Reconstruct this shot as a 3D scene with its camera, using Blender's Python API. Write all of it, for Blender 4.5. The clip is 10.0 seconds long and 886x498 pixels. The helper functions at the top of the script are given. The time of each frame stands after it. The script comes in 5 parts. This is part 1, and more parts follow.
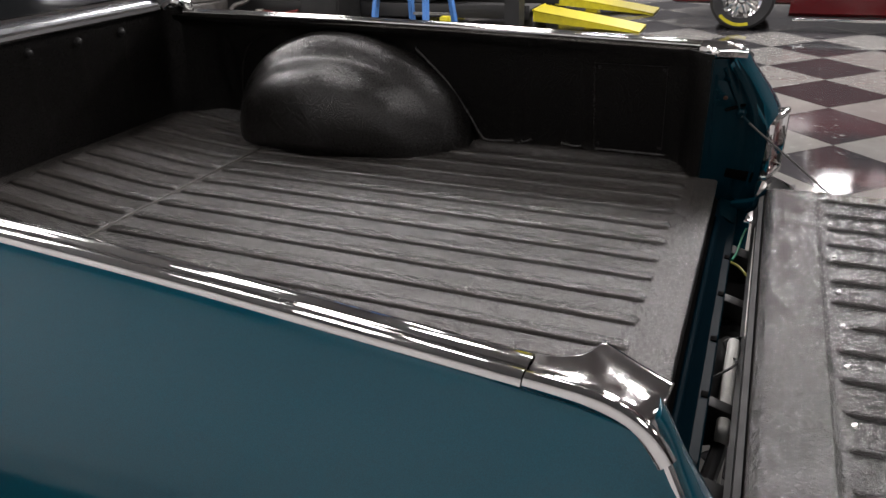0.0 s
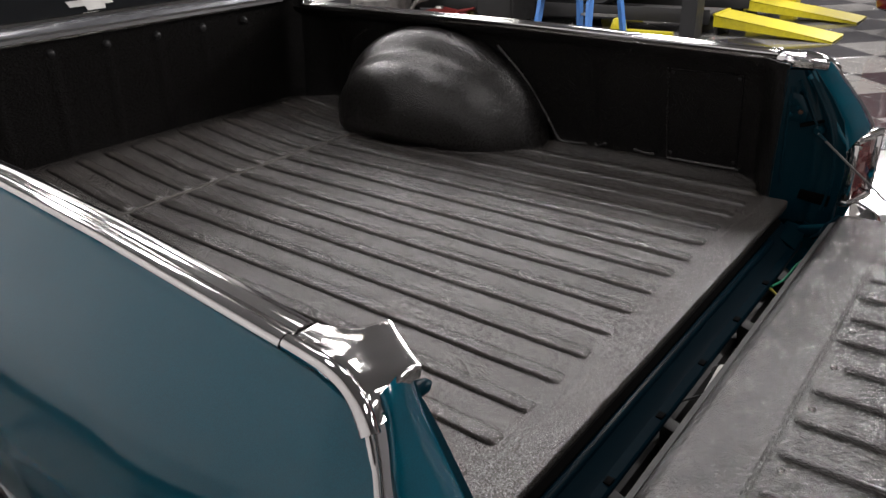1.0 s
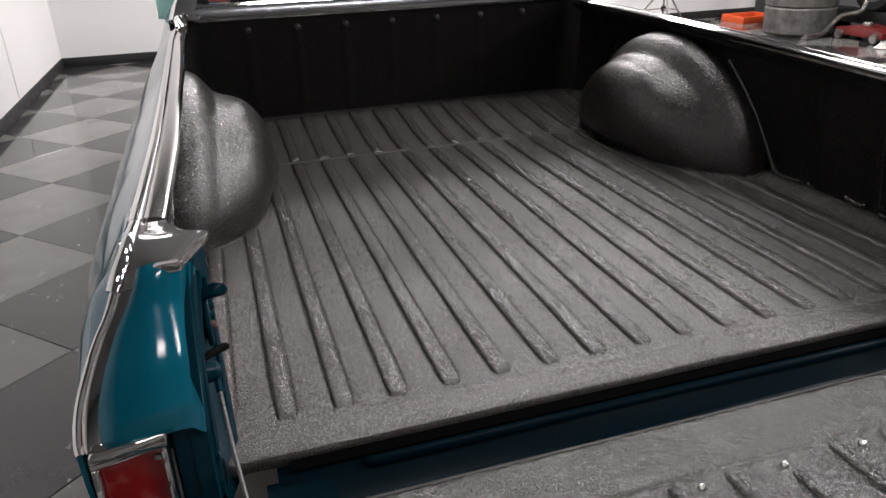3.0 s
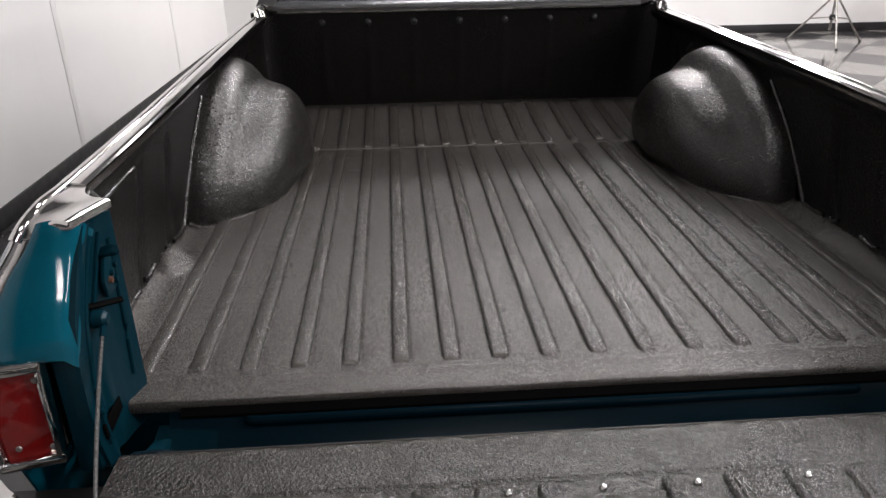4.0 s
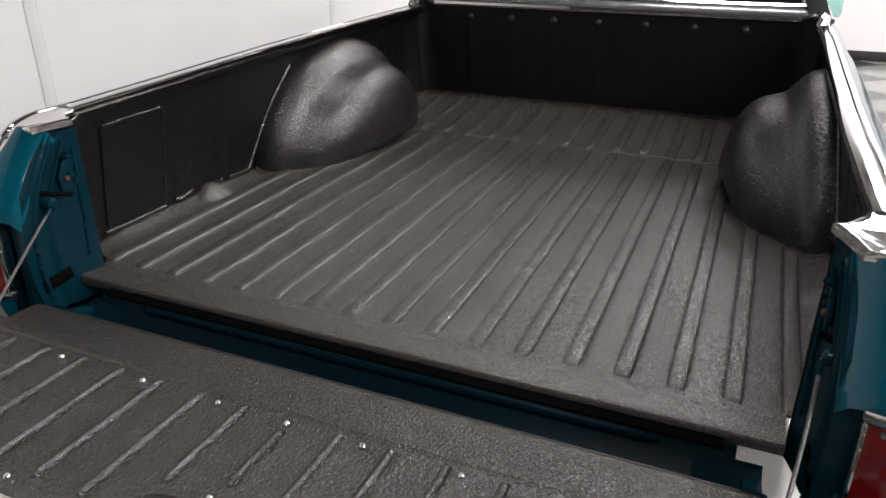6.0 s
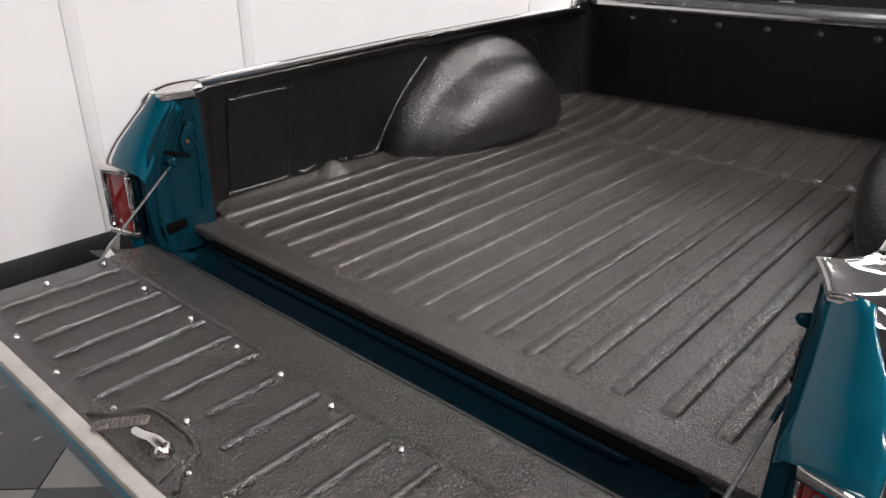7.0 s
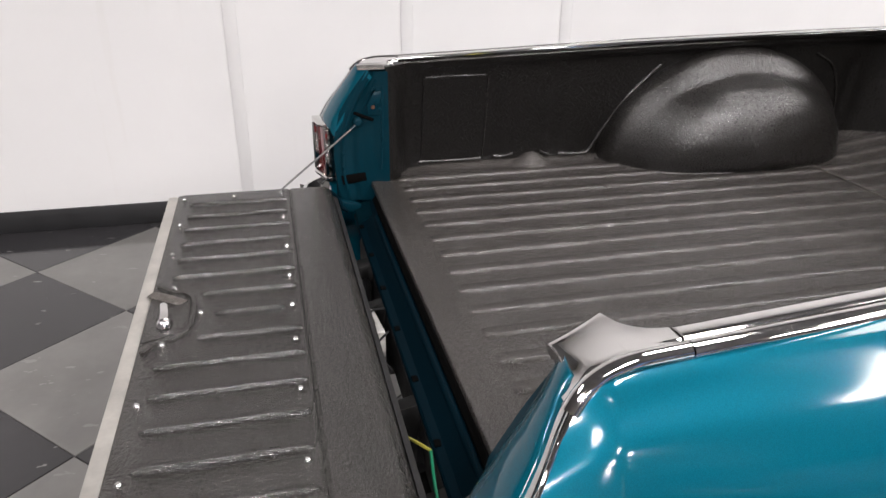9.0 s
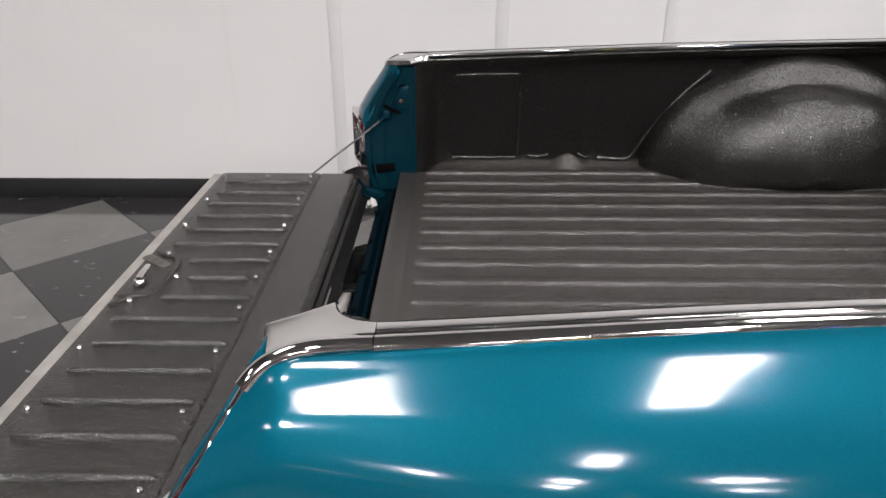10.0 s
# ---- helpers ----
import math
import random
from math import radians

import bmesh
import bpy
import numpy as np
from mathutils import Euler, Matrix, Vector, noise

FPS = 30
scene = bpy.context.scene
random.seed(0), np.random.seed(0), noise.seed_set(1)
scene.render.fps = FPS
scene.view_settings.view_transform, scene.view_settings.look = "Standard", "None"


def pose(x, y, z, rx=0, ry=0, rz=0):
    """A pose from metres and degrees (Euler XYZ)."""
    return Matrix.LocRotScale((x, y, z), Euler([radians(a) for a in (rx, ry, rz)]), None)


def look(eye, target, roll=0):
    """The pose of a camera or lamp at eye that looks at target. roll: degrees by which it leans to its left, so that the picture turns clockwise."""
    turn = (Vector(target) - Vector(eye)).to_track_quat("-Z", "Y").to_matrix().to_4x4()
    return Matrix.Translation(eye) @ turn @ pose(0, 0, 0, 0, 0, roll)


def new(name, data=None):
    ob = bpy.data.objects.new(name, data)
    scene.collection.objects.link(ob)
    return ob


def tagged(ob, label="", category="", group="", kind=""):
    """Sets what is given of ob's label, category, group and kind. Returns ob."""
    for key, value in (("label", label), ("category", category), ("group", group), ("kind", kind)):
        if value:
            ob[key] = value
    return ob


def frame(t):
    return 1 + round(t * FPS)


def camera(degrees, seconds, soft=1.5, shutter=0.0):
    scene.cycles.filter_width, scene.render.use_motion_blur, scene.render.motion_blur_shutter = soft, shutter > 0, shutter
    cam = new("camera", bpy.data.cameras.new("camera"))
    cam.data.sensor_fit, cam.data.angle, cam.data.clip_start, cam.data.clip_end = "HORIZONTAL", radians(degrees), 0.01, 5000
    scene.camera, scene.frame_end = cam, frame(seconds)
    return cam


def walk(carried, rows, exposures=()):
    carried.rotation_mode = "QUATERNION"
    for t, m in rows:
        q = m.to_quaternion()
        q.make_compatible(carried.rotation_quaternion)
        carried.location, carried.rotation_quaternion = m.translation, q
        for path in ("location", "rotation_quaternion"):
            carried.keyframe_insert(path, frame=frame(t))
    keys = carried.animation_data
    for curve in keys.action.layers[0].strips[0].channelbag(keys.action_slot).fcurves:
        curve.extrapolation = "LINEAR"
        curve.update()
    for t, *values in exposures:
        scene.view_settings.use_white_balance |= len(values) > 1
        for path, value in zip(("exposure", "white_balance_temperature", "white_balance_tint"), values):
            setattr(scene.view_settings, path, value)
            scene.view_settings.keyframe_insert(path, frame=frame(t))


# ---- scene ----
cam = camera(62.9, 10.0)
PATH = [
    (0, (-1.292, -0.059, 1.357), (0.348, 0.671, 0.475), -2.2),
    (0.5, (-1.227, -0.232, 1.354), (0.301, 0.716, 0.477), -2.4),
    (1, (-1.145, -0.402, 1.342), (0.244, 0.749, 0.479), -2.7),
    (1.5, (-1.05, -0.544, 1.333), (0.176, 0.786, 0.48), -2.5),
    (2, (-0.945, -0.663, 1.324), (0.076, 0.838, 0.483), -2.4),
    (2.5, (-0.819, -0.774, 1.319), (-0.048, 0.874, 0.488), -2.2),
    (2.7, (-0.759, -0.815, 1.317), (-0.087, 0.878, 0.492), -2.1),
    (3.8, (-0.348, -1.012, 1.356), (-0.16, 0.794, 0.519), -1.0),
    (4, (-0.26, -1.026, 1.352), (-0.144, 0.788, 0.517), -0.8),
    (4.5, (-0.034, -1.052, 1.345), (-0.081, 0.769, 0.518), -0.5),
    (5, (0.181, -1.063, 1.345), (-0.04, 0.744, 0.518), 0.1),
    (5.2, (0.264, -1.062, 1.348), (-0.041, 0.732, 0.517), 0.3),
    (6.3, (0.703, -0.977, 1.343), (-0.183, 0.614, 0.517), 0.1),
    (6.5, (0.768, -0.949, 1.343), (-0.224, 0.577, 0.515), 0.2),
    (7, (0.919, -0.858, 1.34), (-0.301, 0.495, 0.515), -0.1),
    (7.5, (1.039, -0.753, 1.338), (-0.362, 0.411, 0.512), -0.2),
    (8, (1.15, -0.616, 1.337), (-0.414, 0.316, 0.509), 0.3),
    (8.5, (1.242, -0.454, 1.338), (-0.449, 0.219, 0.508), 0.6),
    (9, (1.323, -0.273, 1.338), (-0.445, 0.155, 0.507), 0.6),
    (9.5, (1.385, -0.079, 1.344), (-0.423, 0.105, 0.508), 0.5),
    (10, (1.42, 0.17, 1.359), (-0.391, 0.14, 0.512), -0.1),
]
walk(cam, [(t, look(eye, target, roll)) for t, eye, target, roll in PATH], exposures=[(0.0, -0.72), (1.5, -0.66), (2.5, -0.62), (4.0, -0.56), (5.0, -0.58), (6.5, -0.34), (7.5, -0.22), (8.5, -0.22), (9.0, -0.20), (10.0, -0.52)])

# ---- sizes of the place ----
GZ = -0.05                      # shop floor
WEST, EAST, SOUTH, NORTH = -2.25, 18.5, -6.5, 8.2
CEIL = 4.4
BED = 0.62                      # cargo floor of the car


RAIL_TOP = [(-0.05, 0.945), (-0.02, 0.962), (0.0, 0.970), (0.1, 0.975), (0.2, 0.979), (0.4, 0.988), (0.6, 0.9965), (0.8, 1.004), (1.0, 1.009), (1.2, 1.0135), (1.4, 1.0175), (1.8, 1.025)]


def rail_top(y):
    """Height of the outer edge of the bed rail."""
    for (a, p), (b, q) in zip(RAIL_TOP, RAIL_TOP[1:]):
        if y <= b:
            break
    return p + (q - p) * (y - a) / (b - a)


def rail_z(y):
    """Height of the inner lip of the bed rail, which climbs towards the cab."""
    return rail_top(y) - 0.020


RAIL_OUT = [(0.0, 0.829), (0.1, 0.822), (0.25, 0.816), (0.45, 0.808), (0.7, 0.803), (0.95, 0.801), (1.5, 0.800), (1.8, 0.790)]


# ---- world and lights ----
world = bpy.data.worlds.new("world")
scene.world = world
world.use_nodes = True
bg = world.node_tree.nodes["Background"]
bg.inputs[0].default_value = (0.6, 0.65, 0.7, 1)
bg.inputs[1].default_value = 0.03

LAMP_WATTS = 120


def strip_lamp(x, y, along_x=True, watts=LAMP_WATTS):
    data = bpy.data.lights.new("tube_light", "AREA")
    data.shape, data.size, data.size_y = "RECTANGLE", 0.5, 1.15
    data.energy, data.color = watts, (1.0, 0.945, 0.95)
    ob = new("tube_light", data)
    ob.matrix_world = pose(x, y, CEIL - 0.2, 0, 0, 0 if along_x else 90)
    return ob


# ---- materials ----
def material(name):
    m = bpy.data.materials.new(name)
    m.use_nodes = True
    return m, m.node_tree.nodes, m.node_tree.links, m.node_tree.nodes["Principled BSDF"]


def mapped(nodes, links, scale, kind="NOISE", detail=4.0, rough=0.6, vec=None):
    """A noise or voronoi texture in world metres."""
    geo = nodes.new("ShaderNodeNewGeometry")
    tex = nodes.new("ShaderNodeTexNoise" if kind == "NOISE" else "ShaderNodeTexVoronoi")
    tex.inputs["Scale"].default_value = scale
    if kind == "NOISE":
        tex.inputs["Detail"].default_value, tex.inputs["Roughness"].default_value = detail, rough
    if vec:
        mp = nodes.new("ShaderNodeMapping")
        mp.inputs["Scale"].default_value = vec
        links.new(geo.outputs["Position"], mp.inputs["Vector"])
        links.new(mp.outputs[0], tex.inputs["Vector"])
    else:
        links.new(geo.outputs["Position"], tex.inputs["Vector"])
    return tex


def ramp(nodes, links, src, stops):
    r = nodes.new("ShaderNodeValToRGB")
    el = r.color_ramp.elements
    while len(el) < len(stops):
        el.new(0.5)
    for e, (p, c) in zip(el, stops):
        e.position, e.color = p, (*c, 1) if len(c) == 3 else c
    links.new(src, r.inputs[0])
    return r


def mixed(nodes, links, fac, a, b, blend="MIX"):
    m = nodes.new("ShaderNodeMix")
    m.data_type, m.blend_type = "RGBA", blend
    for sock, v in ((m.inputs[0], fac), (m.inputs[6], a), (m.inputs[7], b)):
        if isinstance(v, (int, float)):
            sock.default_value = v
        elif isinstance(v, tuple):
            sock.default_value = (*v, 1)
        else:
            links.new(v, sock)
    return m.outputs[2]


def bump(nodes, links, bsdf, height, strength, distance=0.002, under=None):
    b = nodes.new("ShaderNodeBump")
    b.inputs["Strength"].default_value, b.inputs["Distance"].default_value = strength, distance
    links.new(height, b.inputs["Height"])
    if under:
        links.new(under.outputs[0], b.inputs["Normal"])
    links.new(b.outputs[0], bsdf.inputs["Normal"])
    return b


def plain(name, color, rough=0.5, metal=0.0, wear=0.12, scale=18.0, coat=0.0, grain=0.0):
    """A surface of one colour with cloudy wear in tone and gloss."""
    m, n, l, p = material(name)
    t = mapped(n, l, scale, detail=5)
    dark = tuple(max(0.0, c * (1 - 1.6 * wear)) for c in color)
    lite = tuple(min(1.0, c * (1 + wear)) for c in color)
    r = ramp(n, l, t.outputs["Fac"], [(0.3, dark), (0.7, lite)])
    l.new(r.outputs[0], p.inputs["Base Color"])
    rr = ramp(n, l, t.outputs["Fac"], [(0.3, (rough * 0.85,) * 3), (0.75, (min(1, rough * 1.2),) * 3)])
    l.new(rr.outputs[0], p.inputs["Roughness"])
    p.inputs["Metallic"].default_value = metal
    p.inputs["Coat Weight"].default_value = coat
    p.inputs["Coat Roughness"].default_value = 0.04
    if grain:
        f = mapped(n, l, 350, detail=2)
        bump(n, l, p, f.outputs["Fac"], grain, 0.001)
    return m


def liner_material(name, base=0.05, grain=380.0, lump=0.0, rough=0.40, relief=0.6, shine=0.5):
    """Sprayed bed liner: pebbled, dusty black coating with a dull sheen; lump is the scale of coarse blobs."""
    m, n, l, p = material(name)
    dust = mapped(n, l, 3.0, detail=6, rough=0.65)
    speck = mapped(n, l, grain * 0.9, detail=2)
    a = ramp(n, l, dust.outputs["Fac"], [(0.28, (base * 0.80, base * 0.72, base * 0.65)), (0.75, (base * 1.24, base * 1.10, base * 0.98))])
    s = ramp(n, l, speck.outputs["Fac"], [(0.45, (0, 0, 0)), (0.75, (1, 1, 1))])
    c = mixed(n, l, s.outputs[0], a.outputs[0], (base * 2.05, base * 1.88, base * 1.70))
    stain = mapped(n, l, 7.0, detail=5)
    st = ramp(n, l, stain.outputs["Fac"], [(0.66, (0, 0, 0)), (0.80, (0.4, 0.4, 0.4))])
    c = mixed(n, l, st.outputs[0], c, (base * 1.9, base * 1.75, base * 1.40))
    l.new(c, p.inputs["Base Color"])
    g = ramp(n, l, speck.outputs["Fac"], [(0.36, (rough * 1.2,) * 3), (0.66, (rough * 0.7,) * 3)])
    l.new(g.outputs[0], p.inputs["Roughness"])
    p.inputs["Specular IOR Level"].default_value = shine
    w = mapped(n, l, grain, detail=2, rough=0.5)
    b = bump(n, l, p, w.outputs["Fac"], relief, 1.3 / grain)
    if lump:
        v = mapped(n, l, lump, detail=2.5, rough=0.55, vec=(1.0, 1.0, 1.5))
        bump(n, l, p, v.outputs["Fac"], min(1.0, relief * 1.2), 1.5 / lump, b)
    return m


def paint_material(name, color, flake=0.35, coat=1.0, dull=0.085):
    m, n, l, p = material(name)
    t = mapped(n, l, 900, detail=1)
    c = ramp(n, l, t.outputs["Fac"], [(0.35, tuple(v * 0.9 for v in color)), (0.65, tuple(min(1, v * 1.12) for v in color))])
    l.new(c.outputs[0], p.inputs["Base Color"])
    p.inputs["Metallic"].default_value, p.inputs["Roughness"].default_value = flake, 0.38
    p.inputs["Specular IOR Level"].default_value = 0.0
    p.inputs["Coat Weight"].default_value, p.inputs["Coat Roughness"].default_value = coat, dull
    p.inputs["Coat IOR"].default_value = 1.5
    o = mapped(n, l, 7.0, detail=2)
    bump(n, l, p, o.outputs["Fac"], 0.025, 0.004)
    return m


def chrome_material(name, tone=0.72, rough=0.07, wavy=0.05):
    m, n, l, p = material(name)
    t = mapped(n, l, 60, detail=6, rough=0.7)
    r = ramp(n, l, t.outputs["Fac"], [(0.35, (rough * 0.6,) * 3), (0.7, (rough * 1.8,) * 3)])
    l.new(r.outputs[0], p.inputs["Roughness"])
    p.inputs["Base Color"].default_value, p.inputs["Metallic"].default_value = (tone, tone * 0.985, tone * 0.97, 1), 1.0
    o = mapped(n, l, 18 if wavy < 0.1 else 55, detail=1)
    bump(n, l, p, o.outputs["Fac"], wavy, 0.002)
    return m


def tile_material(name, color, chip, amount):
    """Vinyl floor tile: marbled, chipped with flecks, waxed and scuffed."""
    m, n, l, p = material(name)
    info = n.new("ShaderNodeObjectInfo")
    cloud = mapped(n, l, 5.0, detail=6)
    a = ramp(n, l, cloud.outputs["Fac"], [(0.3, tuple(v * 0.86 for v in color)), (0.72, tuple(v * 1.1 for v in color))])
    fleck = mapped(n, l, 26, detail=3, vec=(1.0, 0.45, 1.0))
    f = ramp(n, l, fleck.outputs["Fac"], [(amount, (0, 0, 0)), (amount + 0.02, (1, 1, 1))])
    c = mixed(n, l, f.outputs[0], a.outputs[0], chip)
    own = ramp(n, l, info.outputs["Random"], [(0.0, (0.86, 0.86, 0.86)), (1.0, (1.08, 1.08, 1.08))])
    c = mixed(n, l, 1.0, c, own.outputs[0], "MULTIPLY")
    l.new(c, p.inputs["Base Color"])
    scuff = mapped(n, l, 2.2, detail=7, rough=0.7)
    r = ramp(n, l, scuff.outputs["Fac"], [(0.3, (0.05,) * 3), (0.75, (0.15,) * 3)])
    l.new(r.outputs[0], p.inputs["Roughness"])
    b = mapped(n, l, 9, detail=4)
    bump(n, l, p, b.outputs["Fac"], 0.08, 0.004)
    return m


def wall_material(name, color):
    """Painted board: faint cloudy grime, streaks and roller stipple."""
    m, n, l, p = material(name)
    t = mapped(n, l, 0.9, detail=7, rough=0.6)
    a = ramp(n, l, t.outputs["Fac"], [(0.25, tuple(v * 0.93 for v in color)), (0.7, color)])
    s = mapped(n, l, 2.5, detail=4, vec=(6.0, 6.0, 0.35))
    f = ramp(n, l, s.outputs["Fac"], [(0.62, (0, 0, 0)), (0.85, (0.25, 0.25, 0.25))])
    c = mixed(n, l, f.outputs[0], a.outputs[0], tuple(v * q for v, q in zip(color, (0.80, 0.77, 0.70))))
    l.new(c, p.inputs["Base Color"])
    p.inputs["Roughness"].default_value = 0.55
    g = mapped(n, l, 140, detail=3)
    bump(n, l, p, g.outputs["Fac"], 0.08, 0.002)
    return m


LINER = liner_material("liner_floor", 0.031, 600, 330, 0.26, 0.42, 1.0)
# same coating as the floor; the walls' shade is put into this darker tone
LINER_WALL_SHADED = liner_material("liner_wall_shaded", 0.0042, 300, 120, 0.34, 0.2, 0.3)
# floor coating darkened: shade on the housings' inner faces sits in its tone
LINER_ARCH_SHADED = liner_material("liner_arch_shaded", 0.0075, 330, 120, 0.31, 0.17, 0.8)
LINER_GATE = liner_material("liner_gate", 0.017, 430, 190, 0.18, 0.46, 0.95)
# wall beads: the liner again, with the walls' shade in its colour
LINER_BEAD_SHADED = liner_material("liner_bead_shaded", 0.006, 300, 120, 0.25, 0.15, 0.8)
LINER_FLOOR_RIB = liner_material("liner_floor_rib", 0.031, 600, 330, 0.21, 0.36, 1.0)
BOLT = plain("dull_bolt", (0.016, 0.016, 0.016), 0.5)
LINER_RIB = liner_material("liner_rib", 0.014, 420, 200, 0.13, 0.40, 1.0)
SEALER = plain("worn_sealer", (0.075, 0.07, 0.06), 0.6, 0, 0.5, 45)
HOLE = paint_material("unlit_cavity", (0.003, 0.003, 0.003), 0.0, 0.02, 0.5)
CABGREY = plain("cab_back_grey", (0.20, 0.205, 0.22), 0.24, 0.7)
# the door mirror's bright reflection is put into this pale colour
MINT_REFLECTION = plain("mint_reflection", (0.50, 0.86, 0.80), 0.3, 0, 0.05)
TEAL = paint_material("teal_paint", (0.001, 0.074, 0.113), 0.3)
# the body teal with the jamb's shade put into a darker colour
TEAL_SHADED = paint_material("teal_paint_shaded", (0.002, 0.021, 0.032), 0.1, 0.3, 0.18)
# same teal again, near black: the shade below the floor lip is in it
TEAL_SILL_SHADED = paint_material("teal_sill_shaded", (0.001, 0.007, 0.0115), 0.0, 0.08, 0.3)
BRACKET_SHADED = paint_material("dull_teal_shaded", (0.001, 0.0085, 0.0125), 0.0, 0.04, 0.4)
# for rubber stops, clips and the strip of shade under the floor lip
RUBBER_AND_SHADE = paint_material("dull_rubber_and_shade", (0.003, 0.003, 0.003), 0.0, 0.03, 0.5)
GRIT = liner_material("grit_patch", 0.09, 260, 130, 0.4, 1.0, 0.6)
CHROME = chrome_material("chrome", 0.70, 0.05)
CAST = chrome_material("cast_chrome", 0.72, 0.08, 0.12)
RAIL = chrome_material("rail_chrome", 0.68, 0.06)
ALU = plain("bare_metal_edge", (0.55, 0.53, 0.49), 0.42, 0.7)
BLACK = plain("black_rubber", (0.012, 0.012, 0.013), 0.55)
DARK = plain("chassis_black", (0.007, 0.007, 0.007), 0.6, 0.0, 0.3)
VINYL = plain("black_vinyl", (0.018, 0.018, 0.02), 0.45, grain=0.3)
RED_LENS = plain("red_lens", (0.17, 0.004, 0.004), 0.12, 0, 0.15, coat=1.0)
WHITE_PLASTIC = plain("white_plastic", (0.62, 0.61, 0.58), 0.4)
WHITE_WALL = wall_material("white_wall", (0.71, 0.705, 0.70))
GREY_WALL = wall_material("grey_wall", (0.09, 0.09, 0.095))
CEILING = wall_material("ceiling_board", (0.22, 0.22, 0.225))
TILE_LIGHT = tile_material("tile_light", (0.17, 0.166, 0.157), (0.21, 0.206, 0.198), 0.66)
TILE_DARK = tile_material("tile_dark", (0.030, 0.029, 0.031), (0.18, 0.18, 0.172), 0.675)
GROUT = plain("tile_joint", (0.03, 0.03, 0.03), 0.7)
YELLOW = plain("yellow_enamel", (0.52, 0.45, 0.015), 0.35, coat=0.4)
BLUE = plain("blue_fibreglass", (0.05, 0.16, 0.42), 0.4)
RED_PAINT = paint_material("dark_red_paint", (0.085, 0.006, 0.008))
RED = plain("red_enamel", (0.13, 0.012, 0.010), 0.4, 0, 0.4, 9)
ORANGE = plain("orange_plastic", (0.62, 0.09, 0.02), 0.5)
TYRE = plain("tyre_rubber", (0.016, 0.016, 0.017), 0.65, 0, 0.3)
STEEL = plain("cast_steel", (0.30, 0.29, 0.27), 0.42, 0.9, 0.3)
DRUM = plain("dusty_drum", (0.10, 0.094, 0.088), 0.45, 0, 0.4, 9)
CLOTH = plain("beige_dust_sheet", (0.20, 0.175, 0.14), 0.9, 0, 0.3, 9)
PALE = plain("pale_cardboard", (0.45, 0.41, 0.34), 0.85)
CABLE = plain("cable_wire", (0.13, 0.13, 0.13), 0.45, 0.7, 0.4, 300)
RUST = plain("rusty_steel", (0.07, 0.03, 0.016), 0.7, 0.2, 0.4)
WIRE_GREEN = plain("green_wire", (0.01, 0.22, 0.11), 0.4)
WIRE_YELLOW = plain("yellow_wire", (0.36, 0.32, 0.05), 0.4)


def glass_material():
    m, n, l, p = material("tinted_glass")
    p.inputs["Base Color"].default_value = (0.012, 0.013, 0.014, 1)
    p.inputs["Roughness"].default_value = 0.06
    p.inputs["Specular IOR Level"].default_value = 0.15
    return m


GLASS = glass_material()
LAMP_ON, _n, _l, _p = material("tube_glow")
_p.inputs["Base Color"].default_value = (0.9, 0.9, 0.88, 1)
_p.inputs["Emission Color"].default_value = (1.0, 0.97, 0.92, 1)
_p.inputs["Emission Strength"].default_value = 6.0

# ---- mesh helpers ----
ORIGIN = {}
SHIFT = Vector((0, 0, 0))       # set while one flank of the car is built: it sits a little off the mirrored place


def thing(name, at, label, category, group="", kind=""):
    ob = new(name)
    ob.empty_display_size = 0.1
    ob.location = at
    ORIGIN[ob] = Vector(at)
    return tagged(ob, label, category, group, kind)


def part(name, bm, mat, parent=None, label="", sharp=35):
    """Links a bmesh, built in world metres, as one mesh object under its thing."""
    mesh = bpy.data.meshes.new(name)
    bmesh.ops.recalc_face_normals(bm, faces=bm.faces)
    lo = Vector([min(v.co[i] for v in bm.verts) for i in range(3)])
    hi = Vector([max(v.co[i] for v in bm.verts) for i in range(3)])
    mid = (lo + hi) / 2
    bmesh.ops.translate(bm, vec=-mid, verts=bm.verts)
    mid += SHIFT
    for f in bm.faces:
        f.smooth = True
    bm.to_mesh(mesh)
    bm.free()
    mesh.set_sharp_from_angle(angle=radians(sharp))
    mesh.materials.append(mat)
    ob = new(name, mesh)
    ORIGIN[ob] = mid
    if parent:
        ob.parent = parent
        ob.location = mid - ORIGIN[parent]
        if label:
            ob["label"] = label
    else:
        ob.location = mid
    return ob


def solo(name, bm, mat, label, category, group="", kind="", sharp=35):
    return tagged(part(name, bm, mat, None, "", sharp), label, category, group, kind)


def fresh():
    return bmesh.new()


def add_box(bm, x0, x1, y0, y1, z0, z1, bevel=0.0, seg=2):
    m = Matrix.LocRotScale(((x0 + x1) / 2, (y0 + y1) / 2, (z0 + z1) / 2), None, (abs(x1 - x0), abs(y1 - y0), abs(z1 - z0)))
    made = bmesh.ops.create_cube(bm, size=1, matrix=m)["verts"]
    if bevel:
        edges = {e for v in made for e in v.link_edges}
        bmesh.ops.bevel(bm, geom=list(edges), offset=bevel, segments=seg, affect="EDGES", profile=0.5)
    return bm


def box(x0, x1, y0, y1, z0, z1, bevel=0.0, seg=2):
    return add_box(fresh(), x0, x1, y0, y1, z0, z1, bevel, seg)


